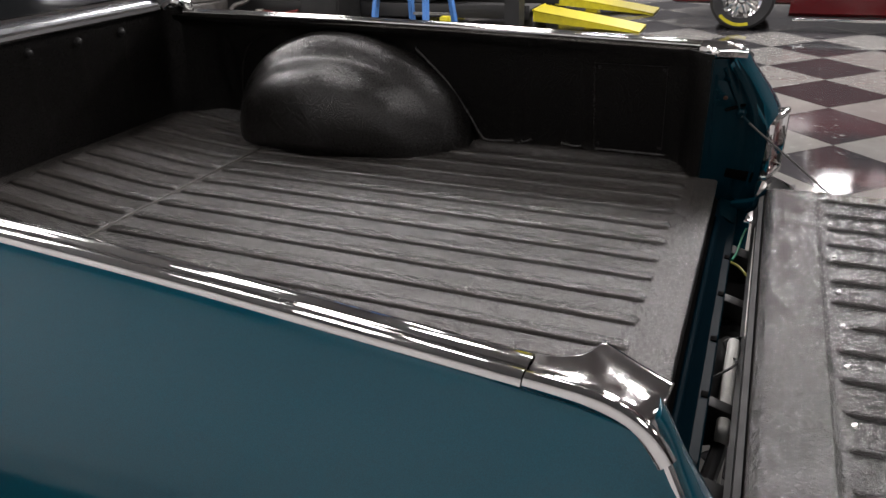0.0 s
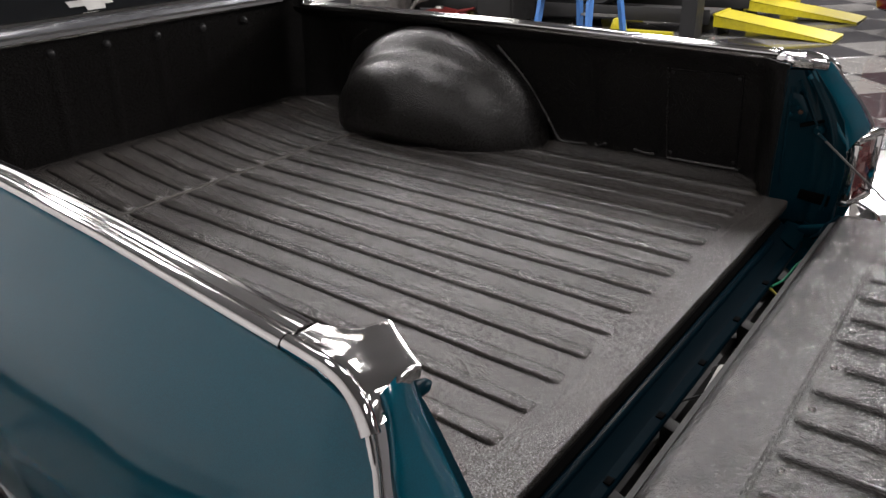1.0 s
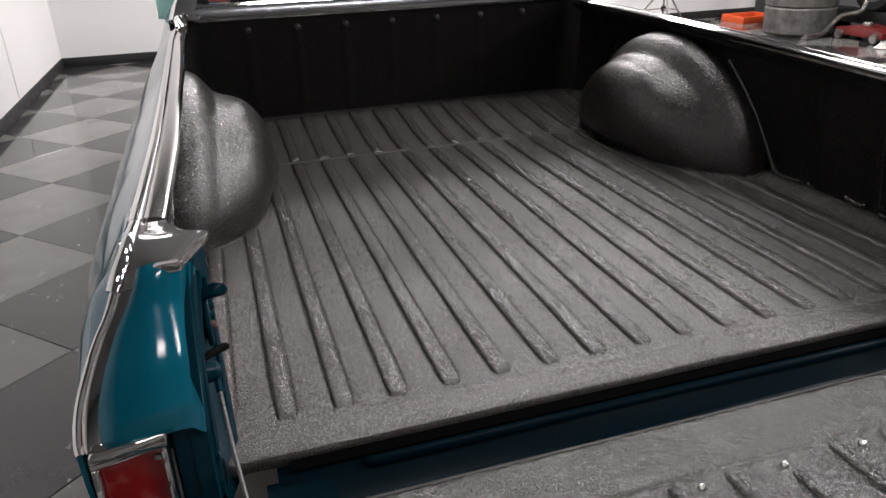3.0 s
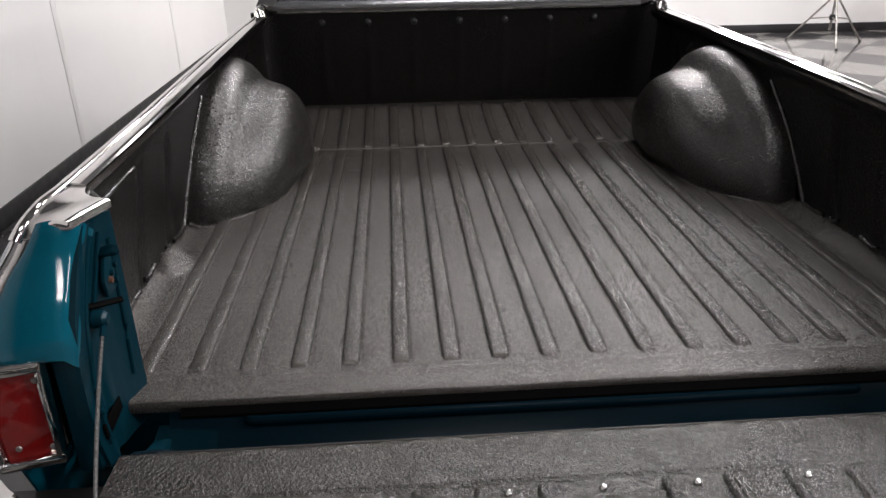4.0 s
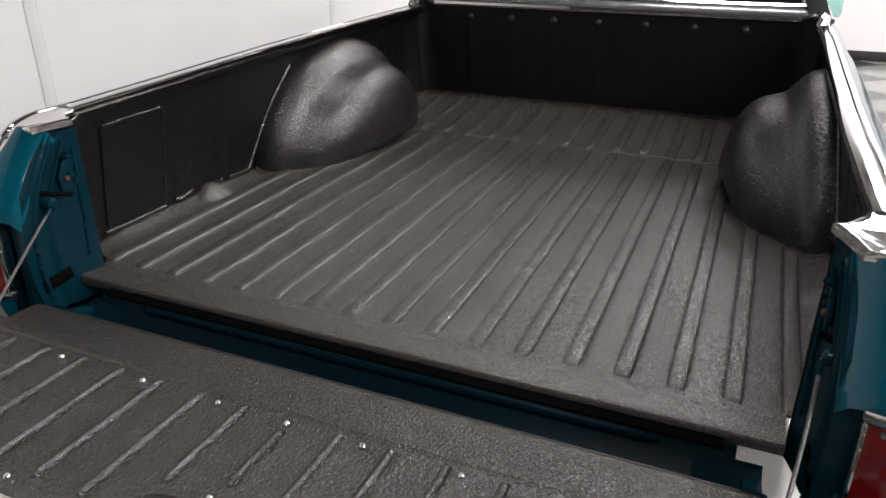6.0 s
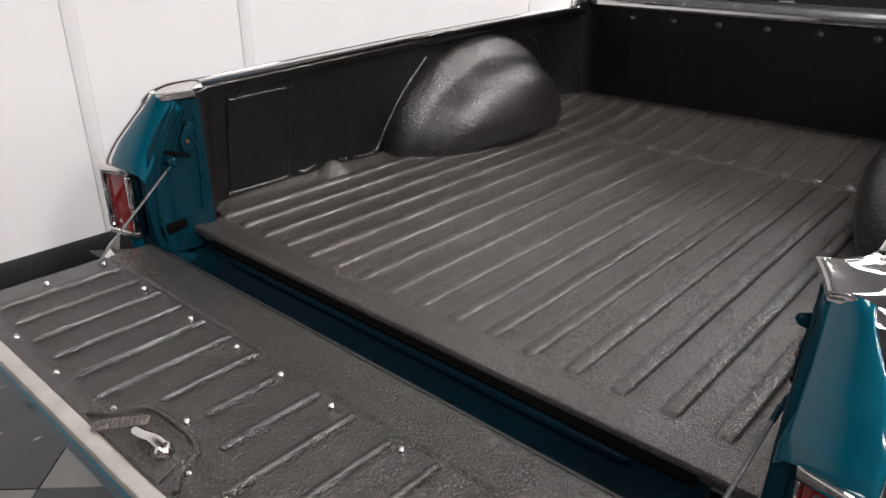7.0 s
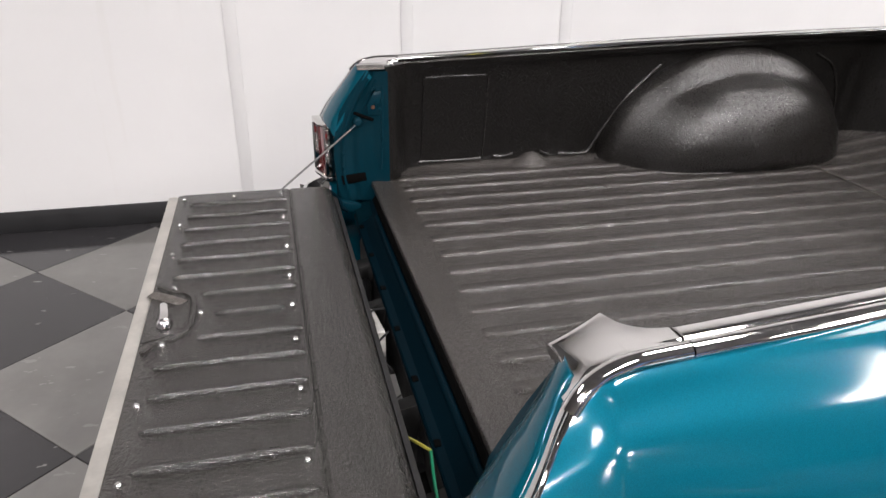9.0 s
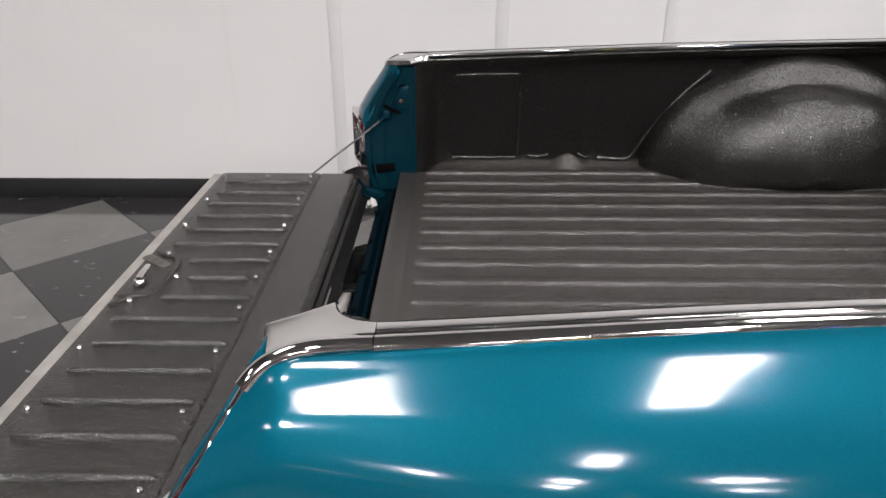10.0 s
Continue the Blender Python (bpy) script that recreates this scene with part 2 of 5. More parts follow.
def surface(f, nu, nv, thick=None, bm=None):
    """A sheet of nu by nv faces through f(u, v); its back lies off by the vector thick."""
    bm = bm or fresh()
    front = [[bm.verts.new(f(i / nu, j / nv)) for j in range(nv + 1)] for i in range(nu + 1)]
    for i in range(nu):
        for j in range(nv):
            bm.faces.new((front[i][j], front[i + 1][j], front[i + 1][j + 1], front[i][j + 1]))
    if thick:
        off = Vector(thick)
        back = [[bm.verts.new(v.co + off) for v in row] for row in front]
        for i in range(nu):
            for j in range(nv):
                bm.faces.new((back[i][j], back[i][j + 1], back[i + 1][j + 1], back[i + 1][j]))
        ring = [(i, 0) for i in range(nu)] + [(nu, j) for j in range(nv)] + [(i, nv) for i in range(nu, 0, -1)] + [(0, j) for j in range(nv, 0, -1)]
        for (a, b), (c, d) in zip(ring, ring[1:] + ring[:1]):
            bm.faces.new((front[a][b], front[c][d], back[c][d], back[a][b]))
    return bm


def sweep(section, stations, closed=True, bm=None):
    """A bar: one section of (a, b) pairs carried through stations, each a function of (a, b)."""
    bm = bm or fresh()
    rows = [[bm.verts.new(s(a, b)) for a, b in section] for s in stations]
    n = len(section)
    for p, q in zip(rows, rows[1:]):
        for k in range(n if closed else n - 1):
            bm.faces.new((p[k], p[(k + 1) % n], q[(k + 1) % n], q[k]))
    if closed:
        bm.faces.new(rows[0])
        bm.faces.new(rows[-1][::-1])
    return bm


def tube(points, radius, n=8, bm=None, flat=1.0):
    """A round bar along points; flat squeezes it in z."""
    bm = bm or fresh()
    pts = [Vector(p) for p in points]
    rows = []
    for i, p in enumerate(pts):
        d = (pts[min(i + 1, len(pts) - 1)] - pts[max(i - 1, 0)]).normalized()
        side = d.cross(Vector((0, 0, 1)))
        if side.length < 0.05:
            side = d.cross(Vector((1, 0, 0)))
        side.normalize()
        up = side.cross(d)
        r = radius[i] if isinstance(radius, (list, tuple)) else radius
        rows.append([bm.verts.new(p + side * r * math.cos(2 * math.pi * k / n) + up * r * flat * math.sin(2 * math.pi * k / n)) for k in range(n)])
    for a, b in zip(rows, rows[1:]):
        for k in range(n):
            bm.faces.new((a[k], a[(k + 1) % n], b[(k + 1) % n], b[k]))
    bm.faces.new(rows[0][::-1])
    bm.faces.new(rows[-1])
    return bm


def curve_points(pts, n=8):
    """Points on a smooth line through pts."""
    pts = [Vector(p) for p in pts]
    out = []
    for i in range(len(pts) - 1):
        a, b, c, d = pts[max(i - 1, 0)], pts[i], pts[i + 1], pts[min(i + 2, len(pts) - 1)]
        for k in range(n):
            t = k / n
            out.append(0.5 * (2 * b + (c - a) * t + (2 * a - 5 * b + 4 * c - d) * t * t + (3 * b - a - 3 * c + d) * t ** 3))
    return out + [pts[-1]]


def lathe(profile, at, axis="X", n=40):
    """A turned shape: (radius, along) pairs about an axis through at."""
    bm = fresh()
    rows = []
    for k in range(n):
        a = 2 * math.pi * k / n
        row = []
        for r, h in profile:
            c, s = r * math.cos(a), r * math.sin(a)
            row.append(bm.verts.new({"X": (h, c, s), "Y": (c, h, s), "Z": (c, s, h)}[axis]))
        rows.append(row)
    for k in range(n):
        p, q = rows[k], rows[(k + 1) % n]
        for j in range(len(profile) - 1):
            bm.faces.new((p[j], p[j + 1], q[j + 1], q[j]))
    bmesh.ops.remove_doubles(bm, verts=bm.verts, dist=1e-5)
    bmesh.ops.translate(bm, vec=at, verts=bm.verts)
    return bm


def outline_plate(pts, thick_vec, bevel=0.0):
    """A plate of the given outline, thick along thick_vec."""
    bm = fresh()
    f = bm.faces.new([bm.verts.new(p) for p in pts])
    ex = bmesh.ops.extrude_face_region(bm, geom=[f])["geom"]
    bmesh.ops.translate(bm, vec=thick_vec, verts=[g for g in ex if isinstance(g, bmesh.types.BMVert)])
    if bevel:
        bmesh.ops.bevel(bm, geom=list(bm.edges), offset=bevel, segments=2, affect="EDGES", profile=0.5)
    return bm


def lerp(table, x):
    """Straight-line reading of a table of (x, y)."""
    if x <= table[0][0]:
        return table[0][1]
    for (a, p), (b, q) in zip(table, table[1:]):
        if x <= b:
            return p + (q - p) * (x - a) / (b - a)
    return table[-1][1]


def ease(a, b, x):
    t = min(1, max(0, (x - a) / (b - a)))
    return t * t * (3 - 2 * t)

# ---- the room ----
def room():
    t = 0.45
    solo("ground", box(WEST - t, EAST + t, SOUTH - t, NORTH + t, GZ - 0.2, GZ - 0.004), GROUT, "dark concrete slab under the checkered tiles", "floor", kind="structure")
    solo("wall_west", box(WEST - t, WEST, SOUTH, NORTH, GZ, CEIL), WHITE_WALL, "scuffed white painted wall", "wall", kind="structure")
    solo("wall_north", box(WEST - t, 6.9, NORTH, NORTH + t, GZ, CEIL), WHITE_WALL, "plain white painted wall", "wall", kind="structure")
    solo("wall_northeast", box(6.9, EAST + t, NORTH + 0.05, NORTH + t, GZ, CEIL), GREY_WALL, "dark grey workshop wall", "wall", kind="structure")
    solo("wall_east", box(EAST, EAST + t, SOUTH, NORTH, GZ, CEIL), GREY_WALL, "dark grey workshop wall", "wall", kind="structure")
    solo("wall_south", box(WEST - t, EAST + t, SOUTH - t, SOUTH, GZ, CEIL), GREY_WALL, "plain grey workshop wall", "wall", kind="structure")
    solo("ceiling", box(WEST - t, EAST + t, SOUTH - t, NORTH + t, CEIL, CEIL + 0.2), CEILING, "pale workshop ceiling", "ceiling", kind="structure")
    h = GZ + 0.105
    solo("baseboard_west", box(WEST, WEST + 0.012, SOUTH, NORTH, GZ, h, 0.003), BLACK, "black rubber baseboard along the white wall", "baseboard", kind="structure")
    solo("baseboard_north", box(WEST + 0.013, 6.9, NORTH - 0.012, NORTH, GZ, h, 0.003), BLACK, "black rubber baseboard along the white wall", "baseboard", kind="structure")
    # cover strips over the joints between the wall boards
    for y in (-3.1, -0.42, 0.40, 1.22, 3.6, 6.0):
        solo("trim", box(WEST, WEST + 0.004, y - 0.03, y + 0.03, h, CEIL, 0.0035), WHITE_WALL, "white painted batten over a wall joint", "trim", kind="structure")


room()

LAMPS = [(0.3, -1.9, 0.4), (0.3, 1.9, 0.4), (2.3, 3.5, 0.25), (1.4, 5.4, 1.4), (-0.5, 5.9, 0.3), (3.75, 1.8, 1.7), (4.3, -0.7, 1.2), (4.6, 4.4, 1.0)]
LAMPS += [(1.7, 7.4, 2.1), (4.4, 7.4, 1.4), (7.0, -1.8, 6.0), (7.8, 1.6, 1.3), (12.2, 1.4, 2.5), (11.2, 4.5, 2.0), (15.0, -1.8, 3.0), (15.0, 1.4, 2.5), (15.0, 6.0, 2.0), (3.0, -4.4, 0.7), (7.0, -4.4, 0.8)]


def ceiling_lights():
    for x, y, power in LAMPS:
        lamp = thing("ceiling_light", (x, y, CEIL), "white panel ceiling light, switched on", "ceiling light", "ceiling lights")
        frame_bm = fresh()
        for x0, x1, y0, y1 in ((-0.62, -0.58, -0.29, 0.29), (0.58, 0.62, -0.29, 0.29), (-0.58, 0.58, -0.29, -0.25), (-0.58, 0.58, 0.25, 0.29), (-0.58, 0.58, -0.02, 0.02)):
            add_box(frame_bm, x + x0, x + x1, y + y0, y + y1, CEIL - 0.09, CEIL - 0.002, 0.004)
        part("housing", frame_bm, WHITE_PLASTIC, lamp)
        part("diffuser", box(x - 0.578, x + 0.578, y - 0.248, y + 0.248, CEIL - 0.075, CEIL - 0.06, 0.003), LAMP_ON, lamp, "glowing white diffuser")
        strip_lamp(x, y, False, LAMP_WATTS * power)


ceiling_lights()

# ---- the car ----
CAR = thing("pickup_car", (0, 1.6, GZ), "teal car-based pickup with chrome trim, black-lined bed and open tailgate", "car")


def flanks(inward=0.022):
    """Both sides of the car; the west one sits further in than the mirror image of the east one."""
    for s in (-1, 1):
        SHIFT.x = inward if s < 0 else 0.0
        yield s
    SHIFT.x = 0.0


RIB_STEP, RIBS = 0.0912, range(-8, 9)
SEAM, FRONT = 1.415, 1.90


def floor_z(x, y):
    cove = 0.018 * ease(0.775, 0.83, abs(x)) * ease(0.08, 0.2, y)
    rise = 0.004 * ease(SEAM - 0.004, SEAM + 0.004, y) + 0.042 * ease(1.43, 1.95, y)
    bead = 0.0028 * math.exp(-((y - 0.057) / 0.006) ** 2)
    return BED + cove + rise + bead


def groove(x, y):
    """Depth of the sharp crease along both sides of a rib."""
    d = min(abs(abs(x - 0.0055 - i * RIB_STEP) - 0.0172) for i in RIBS)
    return -0.0026 * max(0.0, 1 - d / 0.0042) * ease(0.080, 0.095, y) * (1 - ease(1.395, 1.408, y) * (1 - ease(1.422, 1.432, y))) * (1 - ease(1.82, 1.86, y))


def bed_floor():
    ys = [0.0, 0.0, 0.002, 0.008, 0.02, 0.04, 0.047, 0.053, 0.057, 0.061, 0.067, 0.08, 0.087, 0.095] + [0.1 + 0.0655 * k for k in range(20)] + [1.395, 1.401, 1.408, 1.411, 1.415, 1.419, 1.422, 1.427, 1.432] + [1.46 + 0.06 * k for k in range(9)]
    drop = [0.016, 0.008, 0.003, 0.0] + [0] * 60
    xs = [-0.85, -0.83, -0.815, -0.80, -0.785, -0.77, -0.755]
    for i in RIBS:
        xs += [0.0055 + i * RIB_STEP + q for q in (-0.0214, -0.0172, -0.0130, 0.0, 0.0130, 0.0172, 0.0214)]
    xs += [0.770, 0.785, 0.80, 0.815, 0.83, 0.85]
    half = len(xs) // 2

    def at(u, v):
        i, j = round(u * (len(xs) - 1)), round(v * (len(ys) - 1))
        x, y = xs[i], ys[j]
        if y < 0.1:
            x = max(-0.722, min(0.722, x)) + 0.00005 * (i - half)
        wob = 0.0012 * noise.noise((x * 5, y * 4, 0))
        return (x, y, floor_z(x, y) - drop[j] + wob + groove(x, y))
    floor = part("bed_floor", surface(at, len(xs) - 1, len(ys) - 1, (0, 0.004, -0.010)), LINER, CAR, "cargo floor sprayed with pebbled black liner", 30)
    prof = [(-0.0172, -0.005), (-0.0163, 0.0004), (-0.0147, 0.0044), (-0.0132, 0.0060), (-0.0108, 0.0069), (-0.004, 0.0072), (0.004, 0.0072), (0.0108, 0.0069), (0.0132, 0.0060), (0.0147, 0.0044), (0.0163, 0.0004), (0.0172, -0.005)]
    for i in RIBS:
        x = 0.0055 + i * RIB_STEP
        for y0, y1 in ((0.080, 1.410), (1.420, 1.86)):
            n = 16
            steps = [y0, y0 + 0.003, y0 + 0.007, y0 + 0.022] + [y0 + 0.022 + (y1 - y0 - 0.036 - 0.022) * k / n for k in range(1, n + 1)] + [y1 - 0.010, y1 - 0.005, y1]
            fade = [0.0, 0.35, 0.8, 1.0] + [1.0] * n + [0.7, 0.35, 0.0]
            part("rib", sweep(prof, [lambda a, b, y=y, f=f: (x + a * (0.75 + 0.25 * f) + 0.0012 * noise.noise((i, y * 6, 1)), y, floor_z(x, y) + (b if b < 0 else b * f) - 0.0006) for y, f in zip(steps, fade)], True), LINER_FLOOR_RIB, floor, sharp=45)
    # weld seam across the floor
    part("seam", tube([(-0.8 + 0.02 * k, SEAM + 0.0015 * noise.noise((k * 0.9, 0, 4)), floor_z(0, SEAM) + 0.0008 + 0.0022 * noise.noise((k * 0.55, 2, 7))) for k in range(81)], 0.0026, 6, None, 0.6), SEALER, floor, "worn pale sealer seam")


bed_floor()


def wall_x(y, z):
    """Inner face of the bed side: leans out towards the floor, and narrows at both ends."""
    top = rail_z(y)
    base = lerp([(0.58, 0.822), (0.64, 0.828), (0.70, 0.822), (0.90, 0.789), (0.94, 0.778)], z - 0.037 * y * ease(0.7, 0.95, z))
    base += (lerp(RAIL_OUT, y) - 0.047 - base) * ease(top - 0.03, top - 0.006, z)
    base += (0.730 - base) * (1 - ease(0.05, 0.135, y))
    base += (0.752 - base) * ease(1.70, 1.93, y) * (1 - ease(top - 0.03, top, z))
    return base


def pressed_bead(side, s, pts, r=0.006, up=0.0):
    line = curve_points([(s * (wall_x(y, z) - 0.001), y, z) for y, z in pts], 6)
    part("bead", tube(line, r * 1.2, 8), LINER_BEAD_SHADED, side, sharp=60)


def bed_sides():
    for s in flanks(0.014):
        def at(u, v):
            y = 0.05 + 1.89 * u
            z = 0.60 + (rail_z(y) + 0.004 - 0.60) * v
            w = 0.002 * noise.noise((y * 7, z * 7, s))
            # shallow vertical swages between the panels
            sw = 0.010 * sum(math.exp(-((y - c) / 0.012) ** 2) for c in (0.395, 0.605, 1.66)) * ease(0.63, 0.66, z) * (1 - ease(0.90, 0.93, z))
            return (s * (wall_x(y, z) + w + sw), y, z)
        side = part("bed_side", surface(at, 96, 30, (s * 0.008, 0, 0)), LINER_WALL_SHADED, CAR, "inner bed side sprayed with rough black liner", 60)
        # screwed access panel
        panel = part("access_panel", surface(lambda u, v: (s * (wall_x(0.17 + 0.195 * u, 0.65 + 0.258 * v) - 0.004), 0.17 + 0.195 * u, 0.65 + 0.258 * v), 8, 8, (s * 0.005, 0, 0)), LINER_WALL_SHADED, side)
        for y, z in ((0.178, 0.898), (0.357, 0.898), (0.176, 0.662), (0.357, 0.662)):
            part("screw", lathe([(0, -0.004), (0.004, -0.003), (0.005, 0)], (s * (wall_x(y, z) - 0.0045), y, z), "X", 10), BOLT, side)
        if s < 0:
            pressed_bead(side, s, [(0.175, 0.911), (0.26, 0.913), (0.36, 0.914)], 0.004)
        pressed_bead(side, s, [(0.16, 0.642), (0.26, 0.641), (0.365, 0.642)], 0.006)
        pressed_bead(side, s, [(0.368, 0.65), (0.371, 0.78), (0.371, 0.91)], 0.003)
        pressed_bead(side, s, [(0.405, 0.648), (0.43, 0.644), (0.47, 0.652)], 0.006)
        pressed_bead(side, s, [(0.56, 0.655), (0.59, 0.642), (0.60, 0.65)], 0.005)
        pressed_bead(side, s, [(0.625, 0.642), (0.67, 0.638), (0.715, 0.638), (0.735, 0.652), (0.775, 0.725), (0.84, 0.825), (0.90, 0.89), (0.935, 0.925)], 0.007)
        pressed_bead(side, s, [(1.50, 0.945), (1.58, 0.90), (1.63, 0.80), (1.655, 0.66)], 0.004)
        # blister at the foot of the side, over a body mount
        def blister(u, v):
            a, r = 2 * math.pi * u, v
            return (s * (0.812 + 0.066 * r * math.cos(a)), 0.53 + 0.085 * r * math.sin(a), BED - 0.003 + (0.042 if s < 0 else 0.022) * (0.5 + 0.5 * math.cos(math.pi * r)))
        part("mount_blister", surface(blister, 24, 8), LINER, side)
        part("plug", lathe([(0, -0.003), (0.005, -0.002), (0.006, 0)], (s * (wall_x(0.9, 0.955) - 0.001), 0.86, 0.962), "X", 10), BOLT, side)


bed_sides()

# shells of the housing from the wall inwards: x and height at mid-length, x at the floor, half-length
HOUSING = [(0.815, 0.352, 0.815, 0.446), (0.765, 0.354, 0.786, 0.444), (0.738, 0.348, 0.770, 0.438), (0.716, 0.335, 0.756, 0.430), (0.697, 0.312, 0.740, 0.417), (0.679, 0.289, 0.721, 0.398), (0.655, 0.278, 0.699, 0.377), (0.630, 0.270, 0.674, 0.353), (0.604, 0.259, 0.651, 0.329), (0.580, 0.237, 0.632, 0.302), (0.560, 0.206, 0.615, 0.270), (0.546, 0.170, 0.603, 0.232), (0.537, 0.130, 0.593, 0.182), (0.532, 0.086, 0.586, 0.116), (0.531, 0.055, 0.583, 0.050), (0.531, 0.045, 0.582, 0.0)]
HOUSING_Y = 1.2


def housing_shell(k):
    """Numbers of the shell at the real index k, smoothly between the rows."""
    i = min(int(k), len(HOUSING) - 2)
    rows = [HOUSING[max(0, min(len(HOUSING) - 1, i + q))] for q in (-1, 0, 1, 2)]
    t = k - i
    return [0.5 * (2 * b + (c - a) * t + (2 * a - 5 * b + 4 * c - d) * t * t + (3 * b - a - 3 * c + d) * t ** 3) for a, b, c, d in zip(*rows)]


def wheel_housings():
    for s in flanks(0.008):
        def at(u, v):
            xm, h, xb, reach = housing_shell(v * (len(HOUSING) - 1))
            a = math.pi * u
            c, q = math.cos(a), math.sin(a)
            reach = max(reach, 0.0)
            ahead = 0.43 * (reach / 0.446) ** 0.72
            y = HOUSING_Y - (reach * c if c > 0 else ahead * c)
            z = BED - 0.004 + (h + 0.004) * q
            x = xb + (xm - xb) * q ** 0.8
            w = 0.0022 * noise.noise((x * 16, y * 16, z * 16))
            return (s * min(x + w, wall_x(y, z) + 0.004), y, z + w)
        housing = part("wheel_housing", surface(at, 72, 60), LINER_ARCH_SHADED, CAR, "domed wheel housing sprayed with pebbled black liner", 80)
        # liner fillet along the foot
        foot = []
        for k in range(61):
            p = k / 60 * 2
            xm, h, xb, reach = housing_shell(min(p, 2 - p) * (len(HOUSING) - 1))
            y = HOUSING_Y - reach if p < 1 else HOUSING_Y + 0.43 * (max(reach, 0) / 0.446) ** 0.72
            foot.append((s * (xb - 0.002), y, floor_z(xb, y) + 0.001 + 0.001 * noise.noise((k * 0.7, s, 2))))
        part("fillet", tube(foot, 0.0055, 8, None, 0.7), LINER, housing)


wheel_housings()

HOLES = [0.1752 * k for k in range(-3, 4)]


def bulkhead_y(z):
    return 1.862 + (1.03 - z) * 0.11


def bulkhead():
    def at(u, v):
        x = -0.78 + 1.56 * u
        z = 0.61 + 0.425 * v
        dent = 0.005 * sum(math.exp(-((x - h) / 0.011) ** 2) for h in HOLES) * (1 - ease(0.95, 1.0, z)) * ease(0.66, 0.7, z)
        corner = 0.05 * ease(0.68, 0.79, abs(x)) ** 2
        return (x, bulkhead_y(z) - dent - corner, z)
    wall = part("bed_bulkhead", surface(at, 120, 14, (0, 0.01, 0)), LINER_WALL_SHADED, CAR, "front wall of the bed sprayed with black liner", 60)
    for x in HOLES:
        part("bolt", lathe([(0, -0.012), (0.007, -0.011), (0.011, -0.008), (0.014, -0.002), (0.015, 0.004)], (x, bulkhead_y(0.988), 0.988), "Y", 14), BOLT, wall, "dull grey bolt head")


bulkhead()


REAR_EDGE = [(0.44, -0.08), (0.60, -0.12), (0.70, -0.135), (0.78, -0.132), (0.808, -0.119), (0.828, -0.108), (0.848, -0.095), (0.868, -0.080), (0.888, -0.067), (0.908, -0.053), (0.925, -0.043), (0.940, -0.033), (0.952, -0.020), (0.961, -0.002), (0.966, 0.04)]
EDGE_X = [(0.44, 0.862), (0.60, 0.878), (0.70, 0.892), (0.78, 0.897), (0.808, 0.897), (0.828, 0.893), (0.848, 0.886), (0.868, 0.877), (0.888, 0.867), (0.908, 0.854), (0.925, 0.844), (0.940, 0.838), (0.955, 0.833), (0.966, 0.829)]

REAR_EDGE = [(p[0], p[1]) for p in curve_points([(z, y, 0) for z, y in REAR_EDGE], 4)]
EDGE_X = [(p[0], p[1]) for p in curve_points([(z, x, 0) for z, x in EDGE_X], 4)]


def panel_edge(z):
    """Rear edge of the quarter panel at height z."""
    return (lerp(EDGE_X, z), lerp(REAR_EDGE, z), z)


